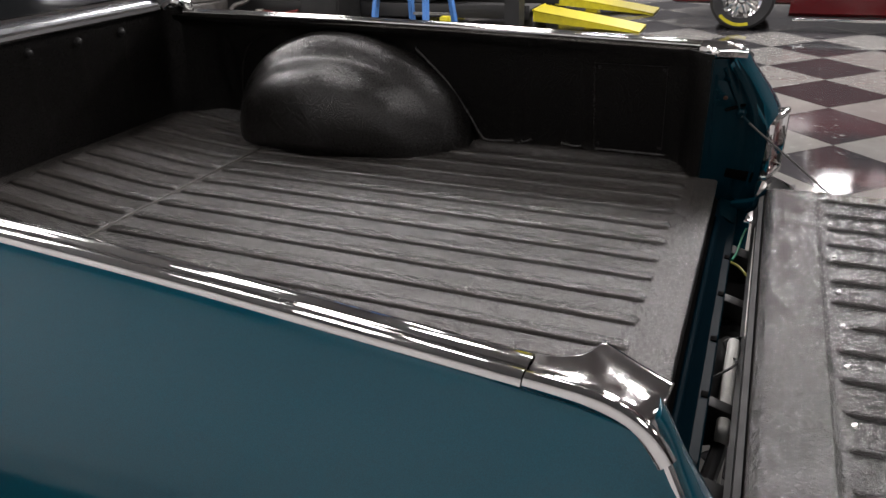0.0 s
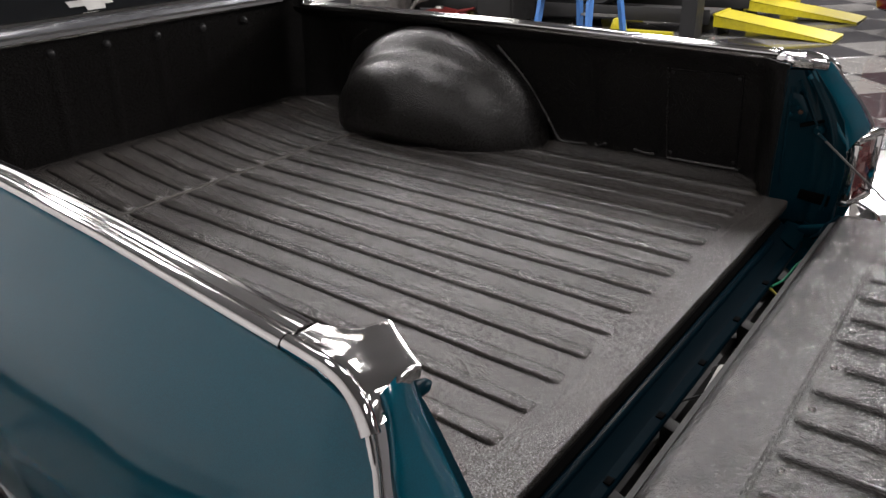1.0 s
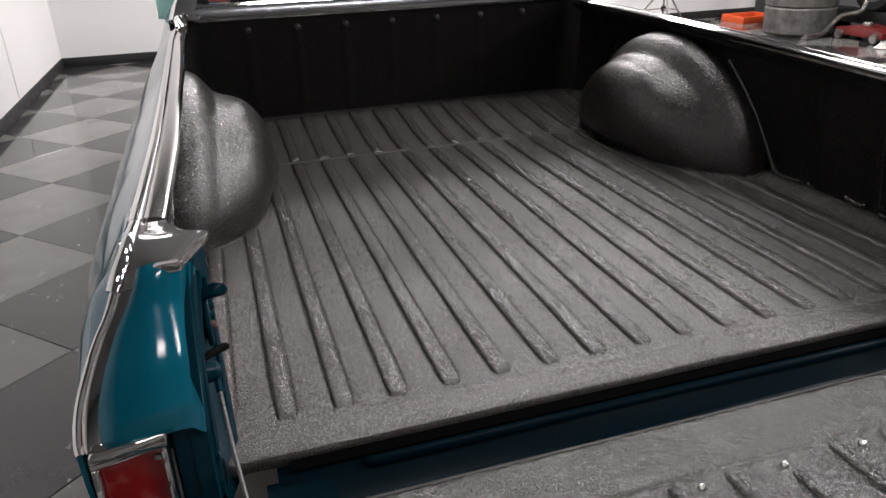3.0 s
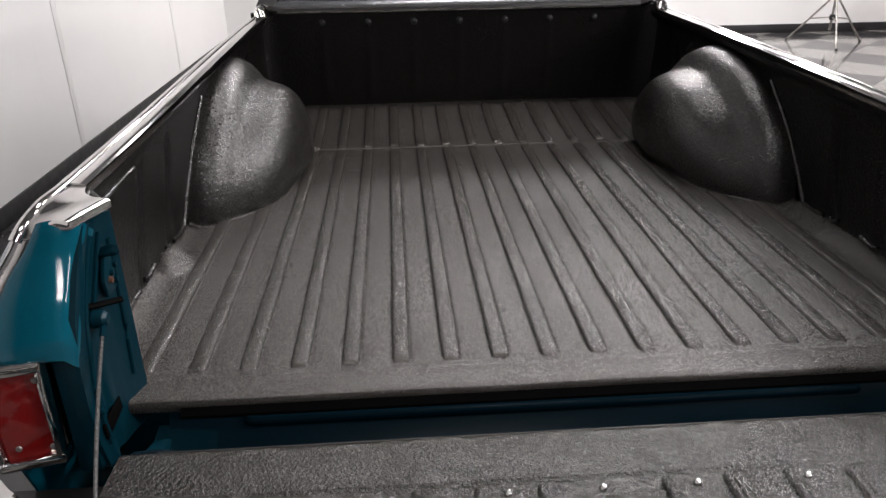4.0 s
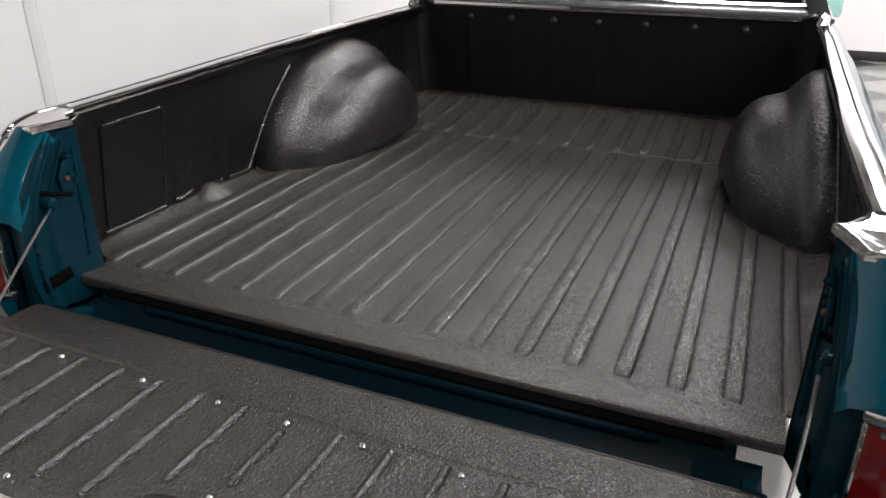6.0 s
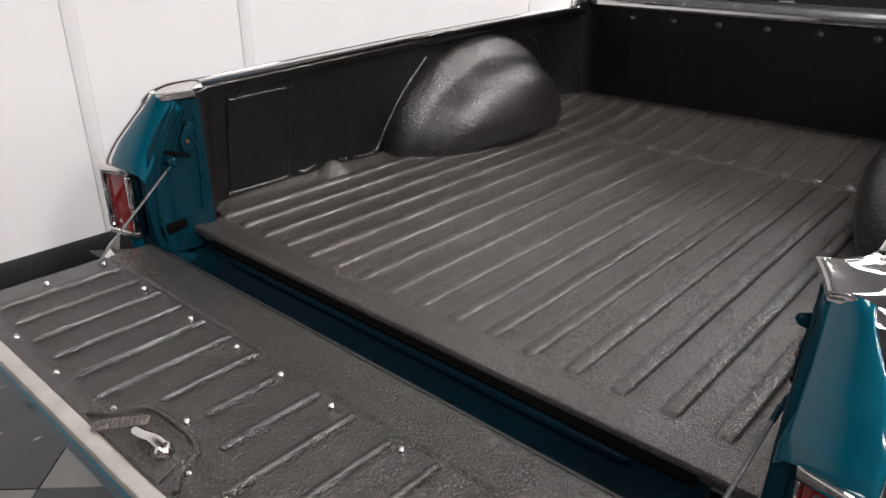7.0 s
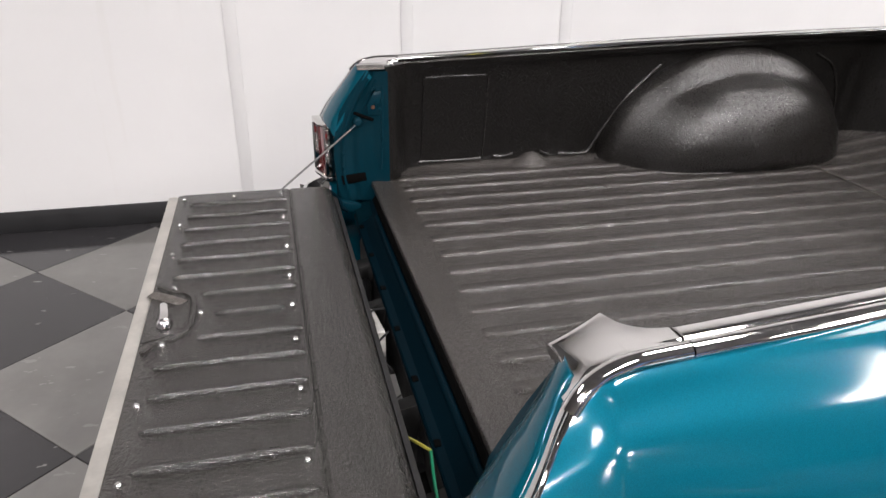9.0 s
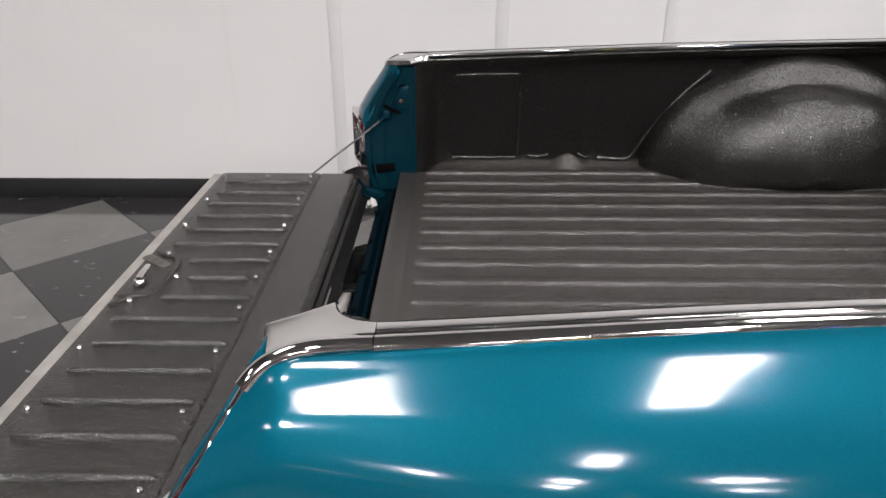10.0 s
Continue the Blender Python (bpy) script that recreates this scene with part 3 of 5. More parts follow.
def rails():
    prof = [(-0.048, -0.018), (-0.0495, -0.006), (-0.0485, -0.0015), (-0.045, 0.0008), (-0.036, 0.0022), (-0.0245, 0.0026), (-0.0228, 0.0018), (-0.0218, -0.0008), (-0.0200, -0.0008), (-0.0188, 0.0014), (-0.0160, 0.0032), (-0.0120, 0.0038), (-0.0080, 0.0032), (-0.0040, 0.0012), (-0.0010, -0.0018), (0.0004, -0.0050), (-0.0006, -0.0085), (-0.010, -0.016), (-0.040, -0.020)]
    for s in flanks():
        ys = [0.092 + 1.70 * k / 24 for k in range(25)]
        st = [lambda a, b, y=y: (s * (lerp(RAIL_OUT, y) + a), y, rail_top(y) + b) for y in ys]
        part("bed_rail", sweep(prof, st), RAIL, CAR, "polished chrome bed rail moulding", 40)
        # cast corner cap: a dished plate with a fish-tail end, edged by the bead that turns down the quarter panel
        side_a = curve_points([(0.770, 0.0905, 0.9720), (0.764, 0.069, 0.9715), (0.747, 0.050, 0.9705), (0.721, 0.040, 0.9705)], 7)
        side_b = curve_points([(0.721, 0.040, 0.9705), (0.741, 0.004, 0.9670), (0.757, -0.031, 0.9635)], 5)
        side_c = curve_points([(0.757, -0.031, 0.9635), (0.779, -0.027, 0.9600), (0.797, -0.028, 0.9490), (0.8075, -0.036, 0.9380)], 7)
        inner = side_a + side_b[1:] + side_c[1:]
        outer_line = curve_points([(0.8035, 0.0905, 0.9742), (0.8055, 0.060, 0.9738), (0.808, 0.032, 0.9728), (0.811, 0.008, 0.9685), (0.816, -0.012, 0.9610), (0.821, -0.026, 0.9510), (0.8265, -0.037, 0.9380)], 8)
        marks = [k * (len(outer_line) - 1) / (len(inner) - 1) for k in range(len(inner))]
        outer = [outer_line[int(q)].lerp(outer_line[min(int(q) + 1, len(outer_line) - 1)], q - int(q)) for q in marks]

        def cap(u, v):
            k = round(u * (len(inner) - 1))
            p = inner[k].lerp(outer[k], v)
            dish = -0.0028 * math.sin(math.pi * min(1, v * 1.1)) ** 0.8 * math.sin(math.pi * u)
            dish -= 0.0018 * math.exp(-((v - 0.86) / 0.05) ** 2) * (1 - ease(0.0, 0.28, u))
            rim = -0.0035 * (1 - ease(0.0, 0.08, v))
            return (s * p.x, p.y, p.z + dish + rim)
        plate = part("rail_cap", surface(cap, len(inner) - 1, 24, (0, 0.003, -0.013)), CAST, CAR, "cast chrome corner cap with pitted fish-tail end", 45)
        bead = curve_points([(0.8110, 0.0905, 0.9685), (0.8130, 0.060, 0.968), (0.8155, 0.032, 0.967), (0.8185, 0.008, 0.9625), (0.8235, -0.012, 0.955), (0.8285, -0.025, 0.946), (0.834, -0.036, 0.934)], 6)
        part("bead", tube([(s * p.x, p.y, p.z) for p in bead], 0.0098, 18, None, 1.0), CHROME, plate)
        # bright edge moulding down the rear of the quarter panel
        edge = curve_points([panel_edge(z) for z in (0.941, 0.915, 0.895, 0.872, 0.848, 0.824, 0.800, 0.786)], 4)
        sec = [(-0.034, -0.006), (-0.0325, 0.000), (-0.030, 0.0015), (-0.0150, 0.0020), (-0.0138, 0.0002), (-0.0125, 0.0002), (-0.0112, 0.0030), (-0.0085, 0.0052), (-0.0055, 0.0058), (-0.0025, 0.0046), (-0.0003, 0.0015), (0.001, -0.002), (-0.002, -0.008), (-0.030, -0.010)]
        part("edge_moulding", sweep(sec, [lambda a, b, p=p: (s * (p[0] + a * 0.95 + b * 0.20), p[1] - b * 0.60 - a * 0.05, p[2] + b * 0.76 - a * 0.20 - 0.004) for p in edge]), CHROME, CAR, "bright moulding along the rear edge", 40)


rails()

BELT = [(0.0, 0.0, 0.944), (0.05, 0.010, 0.937), (0.12, 0.034, 0.915), (0.22, 0.066, 0.885), (0.33, 0.098, 0.848), (0.45, 0.122, 0.805), (0.58, 0.139, 0.745), (0.67, 0.147, 0.697), (0.76, 0.147, 0.637), (0.88, 0.134, 0.545), (1.0, 0.105, 0.44)]

BELT_LINE = curve_points(BELT, 6)
BELT_X, BELT_Z = [(b[0], b[1]) for b in BELT_LINE], [(b[0], b[2]) for b in BELT_LINE]


def skin_point(y, v):
    """Outer body side at y; v runs from the rail down."""
    x = 0.806 + lerp(BELT_X, v) + (lerp(RAIL_OUT, y) - 0.806) * (1 - ease(0.0, 0.6, v))
    z = lerp(BELT_Z, v)
    return x, z + (rail_top(y) - 0.949) * (1 - ease(0.0, 0.6, v))


ARCH_Y, ARCH_Z, ARCH_R = 1.20, 0.26, 0.37


def arch_z(y):
    """Upper edge of the rear wheel opening."""
    d = abs(y - ARCH_Y)
    return ARCH_Z + 0.88 * math.sqrt(max(0.0, ARCH_R ** 2 - d * d)) if d < ARCH_R else 0.0


def opening_v(y):
    """How far down the quarter panel reaches at y."""
    if arch_z(y) <= 0.44:
        return 1.0
    return lerp([(b[2], b[0]) for b in BELT[::-1]], arch_z(y))


def body_panel(name, s, y0, y1, arch=None, label="", nu=48):
    def at(u, v):
        start = y0
        if y0 is None:
            start = 0.0
            for _ in range(12):
                start = 0.5 * start + 0.5 * lerp(REAR_EDGE, skin_point(start, v)[1])
        y = start + (y1 - start) * (u ** 1.6 if y0 is None else u)
        v0 = v
        if y0 is None:
            v = v * opening_v(y)
        x, z = skin_point(y, v)
        x -= 0.07 * ease(1.1, 2.2, y) * ease(0.15, 0.6, v) + 0.05 * ease(3.4, 4.9, y) + 0.028 * (1 - ease(-0.1, 0.8, y)) * ease(0.2, 0.9, v)
        if y0 is None:
            x0, z0 = skin_point(start, v0)
            x0 -= 0.028 * (1 - ease(-0.1, 0.8, start)) * ease(0.2, 0.9, v0)
            x += (lerp(EDGE_X, z0) - 0.0015 - x0) * (1 - ease(0.0, 0.45, y - start))
        return (s * x, y, z)
    return part(name, surface(at, nu, 52, (s * -0.006, 0.0, -0.003)), TEAL, CAR, label, 50)


def lower_panel(s, y0, y1, wheel_y):
    """Side below the crease, cut out round the wheel."""
    def at(u, v):
        y = y0 + (y1 - y0) * u
        top = 0.44
        d = abs(y - wheel_y)
        low = 0.19
        if d < 0.37:
            low = max(low, 0.26 + math.sqrt(max(0, 0.37 ** 2 - d * d)) * 0.88)
        low = min(low, top - 0.01)
        z = top + (low - top) * v
        return (s * (0.911 - 0.06 * ((0.44 - z) / 0.25) ** 1.5 - 0.07 * ease(1.1, 2.2, y) - 0.03 * (1 - ease(-0.1, 0.8, y)) - 0.05 * ease(3.4, 4.9, y)), y, z)
    return part("lower_side", surface(at, 80, 6, (s * -0.006, 0, 0)), TEAL, CAR, "", 50)


def body():
    for s in flanks():
        quarter = body_panel("quarter_panel", s, None, 2.03, None, "glossy teal quarter panel", 90)
        lip = []
        for k in range(25):
            y = ARCH_Y - 0.35 + 0.70 * k / 24
            z = arch_z(y)
            x = 0.911 - 0.06 * (max(0, 0.44 - z) / 0.25) ** 1.5 if z < 0.44 else skin_point(y, opening_v(y))[0]
            lip.append((s * (x - 0.07 * ease(1.1, 2.2, y) + 0.002), y, z))
        part("wheel_lip", tube(lip, 0.008, 8), CHROME, quarter, "bright moulding round the wheel opening")
        door = body_panel("door", s, 2.037, 3.25, None, "glossy teal door", 30)
        body_panel("front_fender", s, 3.257, 4.75, None, "glossy teal front fender", 30)
        lower_panel(s, -0.10, 0.892, 1.20)
        lower_panel(s, 1.508, 2.03, 1.20)
        lower_panel(s, 2.037, 4.75, 4.05)
        handle = part("door_handle", tube(curve_points([(s * 0.845, 2.16, 0.845), (s * 0.882, 2.18, 0.85), (s * 0.886, 2.26, 0.852), (s * 0.882, 2.33, 0.85), (s * 0.848, 2.35, 0.845)], 6), 0.012, 8), CHROME, door, "chrome door handle")
        # side window sill moulding and mirror
        part("window_moulding", tube([(s * 0.80, 1.95, 1.022), (s * 0.80, 2.5, 1.03), (s * 0.79, 3.2, 1.03)], 0.010, 8), CHROME, door)
        mirror = part("side_mirror", box(s * 0.770, s * 0.890, 2.79, 2.84, 0.946, 1.052, 0.022, 3), CHROME, CAR, "chrome door mirror")
        part("mirror_glass", box(s * 0.775, s * 0.885, 2.784, 2.792, 0.951, 1.047, 0.0035, 3), MINT_REFLECTION, mirror, "mint mirror glass with its bright reflection in the colour")
        part("mirror_stalk", tube([(s * 0.78, 2.85, 0.90), (s * 0.80, 2.84, 0.92), (s * 0.82, 2.825, 0.96)], 0.012, 8), CHROME, mirror)
        # rear wheel and front wheel
        for y in (1.20, 4.05):
            wheel = part("wheel", lathe([(0.20, -0.10), (0.30, -0.105), (0.325, -0.09), (0.335, -0.05), (0.335, 0.05), (0.325, 0.09), (0.30, 0.105), (0.20, 0.10)], (s * (0.76 if y < 2 else 0.69), y, GZ + 0.335), "X", 48), TYRE, CAR, "black tyre")
            part("rim", lathe([(0.0, 0.04), (0.06, 0.05), (0.12, 0.03), (0.17, 0.05), (0.20, 0.085), (0.21, 0.09), (0.205, -0.09), (0.0, -0.09)], (s * (0.76 if y < 2 else 0.69), y, GZ + 0.335), "X", 32), CHROME, wheel, "chrome rim")
    # cab back: mouldings, glass and pillars
    xs = [-0.70, 0.70]
    part("cab_moulding", sweep([(1.852, 1.026), (1.845, 1.034), (1.847, 1.044), (1.856, 1.050), (1.868, 1.048), (1.87, 1.026)], [lambda a, b, x=x: (x, a, b) for x in xs]), CHROME, CAR, "chrome moulding across the cab back")
    part("cab_back", sweep([(1.864, 1.035), (1.872, 1.052), (1.895, 1.069), (1.91, 1.072), (1.93, 1.03)], [lambda a, b, x=x: (x, a, b) for x in (-0.74, 0.74)]), CABGREY, CAR, "grey metal panel under the rear window")
    win = part("rear_window", outline_plate([(-0.70, 1.915, 1.077), (0.70, 1.915, 1.077), (0.62, 2.06, 1.36), (-0.62, 2.06, 1.36)], (0, 0.006, 0)), GLASS, CAR, "dark tinted rear window")
    loop = curve_points([(-0.66, 1.905, 1.073), (0, 1.903, 1.073), (0.66, 1.905, 1.073), (0.70, 1.91, 1.09), (0.705, 1.925, 1.13), (0.63, 2.05, 1.36)], 6)
    for m in (1, -1):
        part("window_frame", tube([(m * p.x, p.y, p.z) for p in loop[6 if m < 0 else 0:]], 0.011, 8), CHROME, win, "chrome window frame")
    roof = part("roof", surface(lambda u, v: (-0.66 + 1.32 * u, 2.02 + 1.15 * v, 1.375 + 0.03 * math.sin(math.pi * u) + 0.02 * math.sin(math.pi * v)), 20, 16, (0, 0, -0.02)), VINYL, CAR, "black vinyl roof")
    for s in flanks():
        part("pillar", sweep([(0.0, 0.0), (0.035, 0.006), (0.066, 0.02), (0.066, 0.24), (0.04, 0.26), (0.0, 0.25)], [lambda a, b, k=k: (s * (0.79 - a - 0.15 * k), 1.84 + b + 0.20 * k, 1.042 + 0.345 * k) for k in (0, 0.25, 0.5, 0.75, 1)]), BLACK, CAR, "black vinyl cab pillar")
        part("rail_end", tube(curve_points([(s * 0.762, 1.78, 1.034), (s * 0.765, 1.815, 1.045), (s * 0.745, 1.845, 1.05), (s * 0.705, 1.852, 1.036)], 5), [0.020] * 5 + [0.016] * 5 + [0.012] * 6, 10), CHROME, CAR, "chrome corner where rail meets cab")
        part("side_window", outline_plate([(s * 0.79, 2.1, 1.03), (s * 0.78, 3.2, 1.03), (s * 0.66, 3.0, 1.36), (s * 0.67, 2.2, 1.36)], (s * -0.006, 0, 0)), GLASS, CAR)
    part("windscreen", outline_plate([(-0.72, 3.62, 1.02), (0.72, 3.62, 1.02), (0.62, 3.16, 1.37), (-0.62, 3.16, 1.37)], (0, -0.006, 0)), GLASS, CAR)
    part("hood", surface(lambda u, v: (-0.80 + 1.6 * u, 3.58 + 1.2 * v, 1.01 - 0.10 * v ** 2 + 0.03 * math.sin(math.pi * u)), 20, 16, (0, 0, -0.02)), TEAL, CAR, "teal hood")
    part("cabin_tub", box(-0.72, 0.72, 1.98, 3.6, 0.30, 0.98, 0.05), VINYL, CAR, "dark cabin interior")
    part("nose", box(-0.84, 0.84, 4.66, 4.80, 0.36, 0.88, 0.04), CHROME, CAR, "chrome grille panel")
    # window stickers
    def glass_y(z):
        return 1.912 + (z - 1.077) * 0.51
    def sticker(name, pts, mat, label, lift=0.0):
        part(name, outline_plate([(x, glass_y(z) - lift, z) for x, z in pts], (0, -0.001, 0)), mat, win, label)
    for n in range(5):
        z = 1.086 + 0.009 * n
        sticker("flag_sticker", [(-0.642, z), (-0.568, z), (-0.568, z + 0.0085), (-0.642, z + 0.0085)], RED if n % 2 == 0 else WHITE_PLASTIC, "striped flag sticker")
    sticker("flag_canton", [(-0.642, 1.108), (-0.612, 1.108), (-0.612, 1.1305), (-0.642, 1.1305)], BLUE, "", 0.0015)
    sticker("white_sticker", [(-0.057, 1.101), (-0.010, 1.101), (-0.006, 1.088), (0.052, 1.088), (0.054, 1.101), (0.084, 1.101), (0.078, 1.118), (0.050, 1.118), (0.046, 1.130), (-0.004, 1.130), (-0.008, 1.118), (-0.063, 1.118)], WHITE_PLASTIC, "plain white cross-shaped sticker")


body()


def rear_end():
    for s in flanks():
        # inner jamb with stiffening ridges
        def jamb_x(y):
            return lerp([(-0.11, 0.757), (-0.02, 0.752), (0.01, 0.746), (0.035, 0.738), (0.055, 0.730)], y)

        def jamb_at(u, v):
            z = 0.56 + 0.385 * v
            back = lerp([(0.56, -0.085), (0.62, -0.100), (0.70, -0.106), (0.76, -0.102), (0.83, -0.084), (0.885, -0.050), (0.925, -0.020), (0.945, -0.006)], z)
            y = 0.054 + (back - 0.054) * u
            return (s * (jamb_x(y) + 0.006 * math.exp(-((u - 0.66) / 0.07) ** 2) - 0.004 * math.exp(-((u - 0.82) / 0.05) ** 2)), y, z)
        jamb = part("tailgate_jamb", surface(jamb_at, 40, 30, (s * 0.02, 0, 0)), TEAL_SHADED, CAR, "teal painted tailgate jamb", 60)
        for r, pts in ((0.006, [(0.000, 0.925), (-0.033, 0.87), (-0.062, 0.81), (-0.078, 0.73), (-0.080, 0.66), (-0.072, 0.60)]), (0.004, [(0.022, 0.922), (-0.004, 0.865), (-0.028, 0.815), (-0.036, 0.79)]), (0.004, [(0.038, 0.905), (0.036, 0.78), (0.030, 0.66)])):
            part("ridge", tube(curve_points([(s * (jamb_x(y) - 0.001), y, z) for y, z in pts], 5), r, 8), TEAL_SHADED, jamb)
        part("latch_plate", outline_plate([(s * 0.742, y, z) for y, z in ((0.044, 0.893), (0.012, 0.888), (-0.008, 0.850), (-0.004, 0.822), (0.044, 0.822))], (s * -0.007, 0, 0), 0.002), TEAL_SHADED, jamb)
        tuck = 0.0 if s < 0 else 0.014
        part("striker", outline_plate([(s * x, y, z) for x, y, z in ((0.742, 0.020, 0.898), (0.724 + tuck, 0.014, 0.906), (0.711 + tuck, 0.006, 0.906), (0.707 + tuck, 0.001, 0.901), (0.713 + tuck, -0.002, 0.896), (0.742, 0.004, 0.890))], (0, 0.003, -0.006), 0.002), TEAL_SHADED, jamb, "painted latch paddle")
        for y, z, m in ((0.036, 0.862, TEAL_SHADED), (0.010, 0.846, RUST), (0.030, 0.838, TEAL_SHADED), (0.020, 0.855, TEAL_SHADED)):
            part("screw", lathe([(0, s * -0.006), (0.005, s * -0.005), (0.006, 0)], (s * 0.735, y, z), "X", 10), m, jamb)
        part("bumper_pad", tube([(s * 0.768, -0.048, 0.827), (s * (0.745 + tuck * 0.6), -0.022, 0.820), (s * (0.722 + tuck), 0.006, 0.813)], 0.0065, 8, None, 0.75), RUBBER_AND_SHADE, jamb, "black rubber stop")
        part("cable_anchor", lathe([(0, s * -0.014), (0.008, s * -0.013), (0.013, s * -0.008), (0.015, s * 0.008)], (s * (0.744 + 0.5 * tuck), -0.034, 0.802), "X", 16), TEAL_SHADED, jamb)
        part("cable", tube(curve_points([(s * 0.738, -0.036, 0.799), (s * 0.730, -0.11, 0.742), (s * 0.716, -0.20, 0.676), (s * 0.700, -0.285, 0.612)], 6), 0.003, 8), CABLE, CAR, "braided steel tailgate cable")
        part("cable_sleeve", tube([(s * 0.738, -0.038, 0.7975), (s * 0.736, -0.056, 0.783)], 0.0045, 8), TEAL_SHADED, CAR)
        # no hole is cut: a black plate paints the dark inside of the slot
        part("jamb_opening", outline_plate([(s * 0.7535, y, z) for y, z in ((-0.088, 0.642), (-0.016, 0.648), (-0.012, 0.622), (-0.084, 0.612))], (s * -0.004, 0, 0), 0.002), HOLE, jamb, "black plate standing for the dark of a jamb opening")
        # sloping painted end face between edge moulding and jamb
        def face(u, v):
            ex, ey, ez = panel_edge(0.946 - 0.172 * v)
            ox, oy, oz = ex - 0.030, ey + 0.003, ez + 0.010
            ix = lerp([(0, 0.742), (0.25, 0.750), (0.5, 0.753), (1.0, 0.757)], v)
            iy = lerp([(0, 0.006), (0.2, -0.018), (0.55, -0.062), (0.85, -0.095), (1.0, -0.104)], v)
            puff = 0.014 * math.sin(math.pi * u ** 0.9) ** 0.7
            return (s * (ix + (ox - ix) * u), iy + (oy - iy) * u - puff * 0.7, oz - 0.012 * (1 - u) + puff * 0.7 - 0.010 * (1 - ease(0.0, 0.14, u)))
        part("end_face", surface(face, 24, 28, (0, 0.005, -0.005)), TEAL, CAR, "rounded teal end of the quarter panel", 60)
        # tail lamp
        def lamp_y(x):
            return -0.098 - 0.38 * (x - 0.79)

        def slab(x0, x1, z0, z1, d0, d1, mat, name, parent, label=""):
            bm = box(x0, x1, -d1, -d0, z0, z1, 0.004)
            for q in bm.verts:
                q.co.y += lamp_y(q.co.x)
                q.co.z += 0.10 * (q.co.x - 0.785)
                q.co.x *= s
            return part(name, bm, mat, parent, label)
        inner_edge = 0.799 if s < 0 else 0.785
        lamp = slab(inner_edge + 0.008, 0.872, 0.612, 0.772, -0.06, 0.0, CHROME, "tail_lamp", CAR, "rectangular tail lamp in a chrome bezel")
        for x0, x1, z0, z1 in ((inner_edge, 0.880, 0.768, 0.786), (inner_edge, 0.880, 0.606, 0.622), (inner_edge + 0.002, inner_edge + 0.010, 0.622, 0.768), (0.872, 0.880, 0.622, 0.768)):
            slab(x0, x1, z0, z1, -0.002, 0.026, CHROME, "bezel", lamp)
        slab(inner_edge + 0.009, 0.873, 0.619, 0.770, -0.002, 0.014, RED_LENS, "lens", lamp, "dark red lens")
        for x, z in ((0.814, 0.752), (0.814, 0.634), (0.855, 0.640)):
            part("screw", lathe([(0, -0.004), (0.004, -0.003), (0.005, 0)], (s * x, lamp_y(x) - 0.014, z + 0.1 * (x - 0.785)), "Y", 10), STEEL, lamp)
        part("lamp_panel", box(s * 0.762, s * 0.80, -0.100, -0.04, 0.56, 0.785, 0.01), TEAL_SHADED, CAR)
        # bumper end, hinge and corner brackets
        part("hinge", outline_plate([(s * 0.70, -0.04, 0.575), (s * 0.70, -0.13, 0.600), (s * 0.70, -0.135, 0.585), (s * 0.70, -0.05, 0.548)], (s * -0.028, 0, 0), 0.003), TEAL_SHADED, CAR)
        part("corner_bracket", surface(lambda u, v: (s * (0.60 + 0.10 * u), -0.06 + 0.05 * v, 0.548 + 0.03 * v + 0.02 * u * (1 - v)), 6, 4, (0, 0, -0.006)), BRACKET_SHADED, CAR)
        part("hinge_clip", tube(curve_points([(s * 0.70, -0.125, 0.612), (s * 0.665, -0.105, 0.598), (s * 0.64, -0.10, 0.585), (s * 0.645, -0.085, 0.57)], 4), 0.006, 6), TEAL_SILL_SHADED, CAR)
    # rear bumper below the lamps
    def bump_at(u, v):
        x = -0.95 + 1.90 * u
        wrap = 0.10 * ease(0.80, 0.95, abs(x))
        a = math.pi * (0.05 + 0.9 * v)
        return (x, -0.205 - 0.03 * math.sin(a) + wrap + 0.02 * (x / 0.95) ** 2, 0.506 + 0.082 * math.cos(a) + 0.006 * ease(0.72, 0.9, abs(x)))
    part("rear_bumper", surface(bump_at, 60, 14, (0, 0.006, 0)), CHROME, CAR, "chrome rear bumper")
    # dark sheet added to keep the gap behind the bumper black
    part("gap_filler", surface(lambda u, v: (-0.90 + 1.80 * u, -0.205 + 0.103 * v, 0.566 - 0.030 * v), 20, 3, (0, 0, -0.004)), DARK, CAR, "dark filler sheet behind the bumper")
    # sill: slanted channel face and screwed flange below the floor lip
    sill = part("rear_sill", sweep([(0.012, 0.600), (0.004, 0.592), (-0.006, 0.588), (-0.012, 0.580), (-0.040, 0.553), (-0.045, 0.549), (-0.060, 0.547), (-0.063, 0.544), (-0.063, 0.536), (-0.050, 0.530), (0.012, 0.53)], [lambda a, b, x=x: (x, a, b) for x in (-0.66, 0.66)]), TEAL_SILL_SHADED, CAR, "teal painted rear sill with shade in its dark colour", 20)
    # black strip put in for the shadow that the floor lip casts
    part("lip_shadow", sweep([(0.004, 0.606), (-0.003, 0.604), (-0.010, 0.594), (-0.009, 0.588), (0.004, 0.588)], [lambda a, b, x=x: (x, a, b) for x in (-0.64, -0.2, 0.2, 0.64)]), RUBBER_AND_SHADE, sill, "black strip standing in for the shade under the floor lip")
    part("sill_bead", tube([(-0.53, -0.008, 0.580), (-0.522, -0.016, 0.583), (-0.515, -0.017, 0.584), (0.525, -0.017, 0.584), (0.532, -0.016, 0.583), (0.54, -0.008, 0.580)], 0.0085, 10), TEAL_SILL_SHADED, sill)
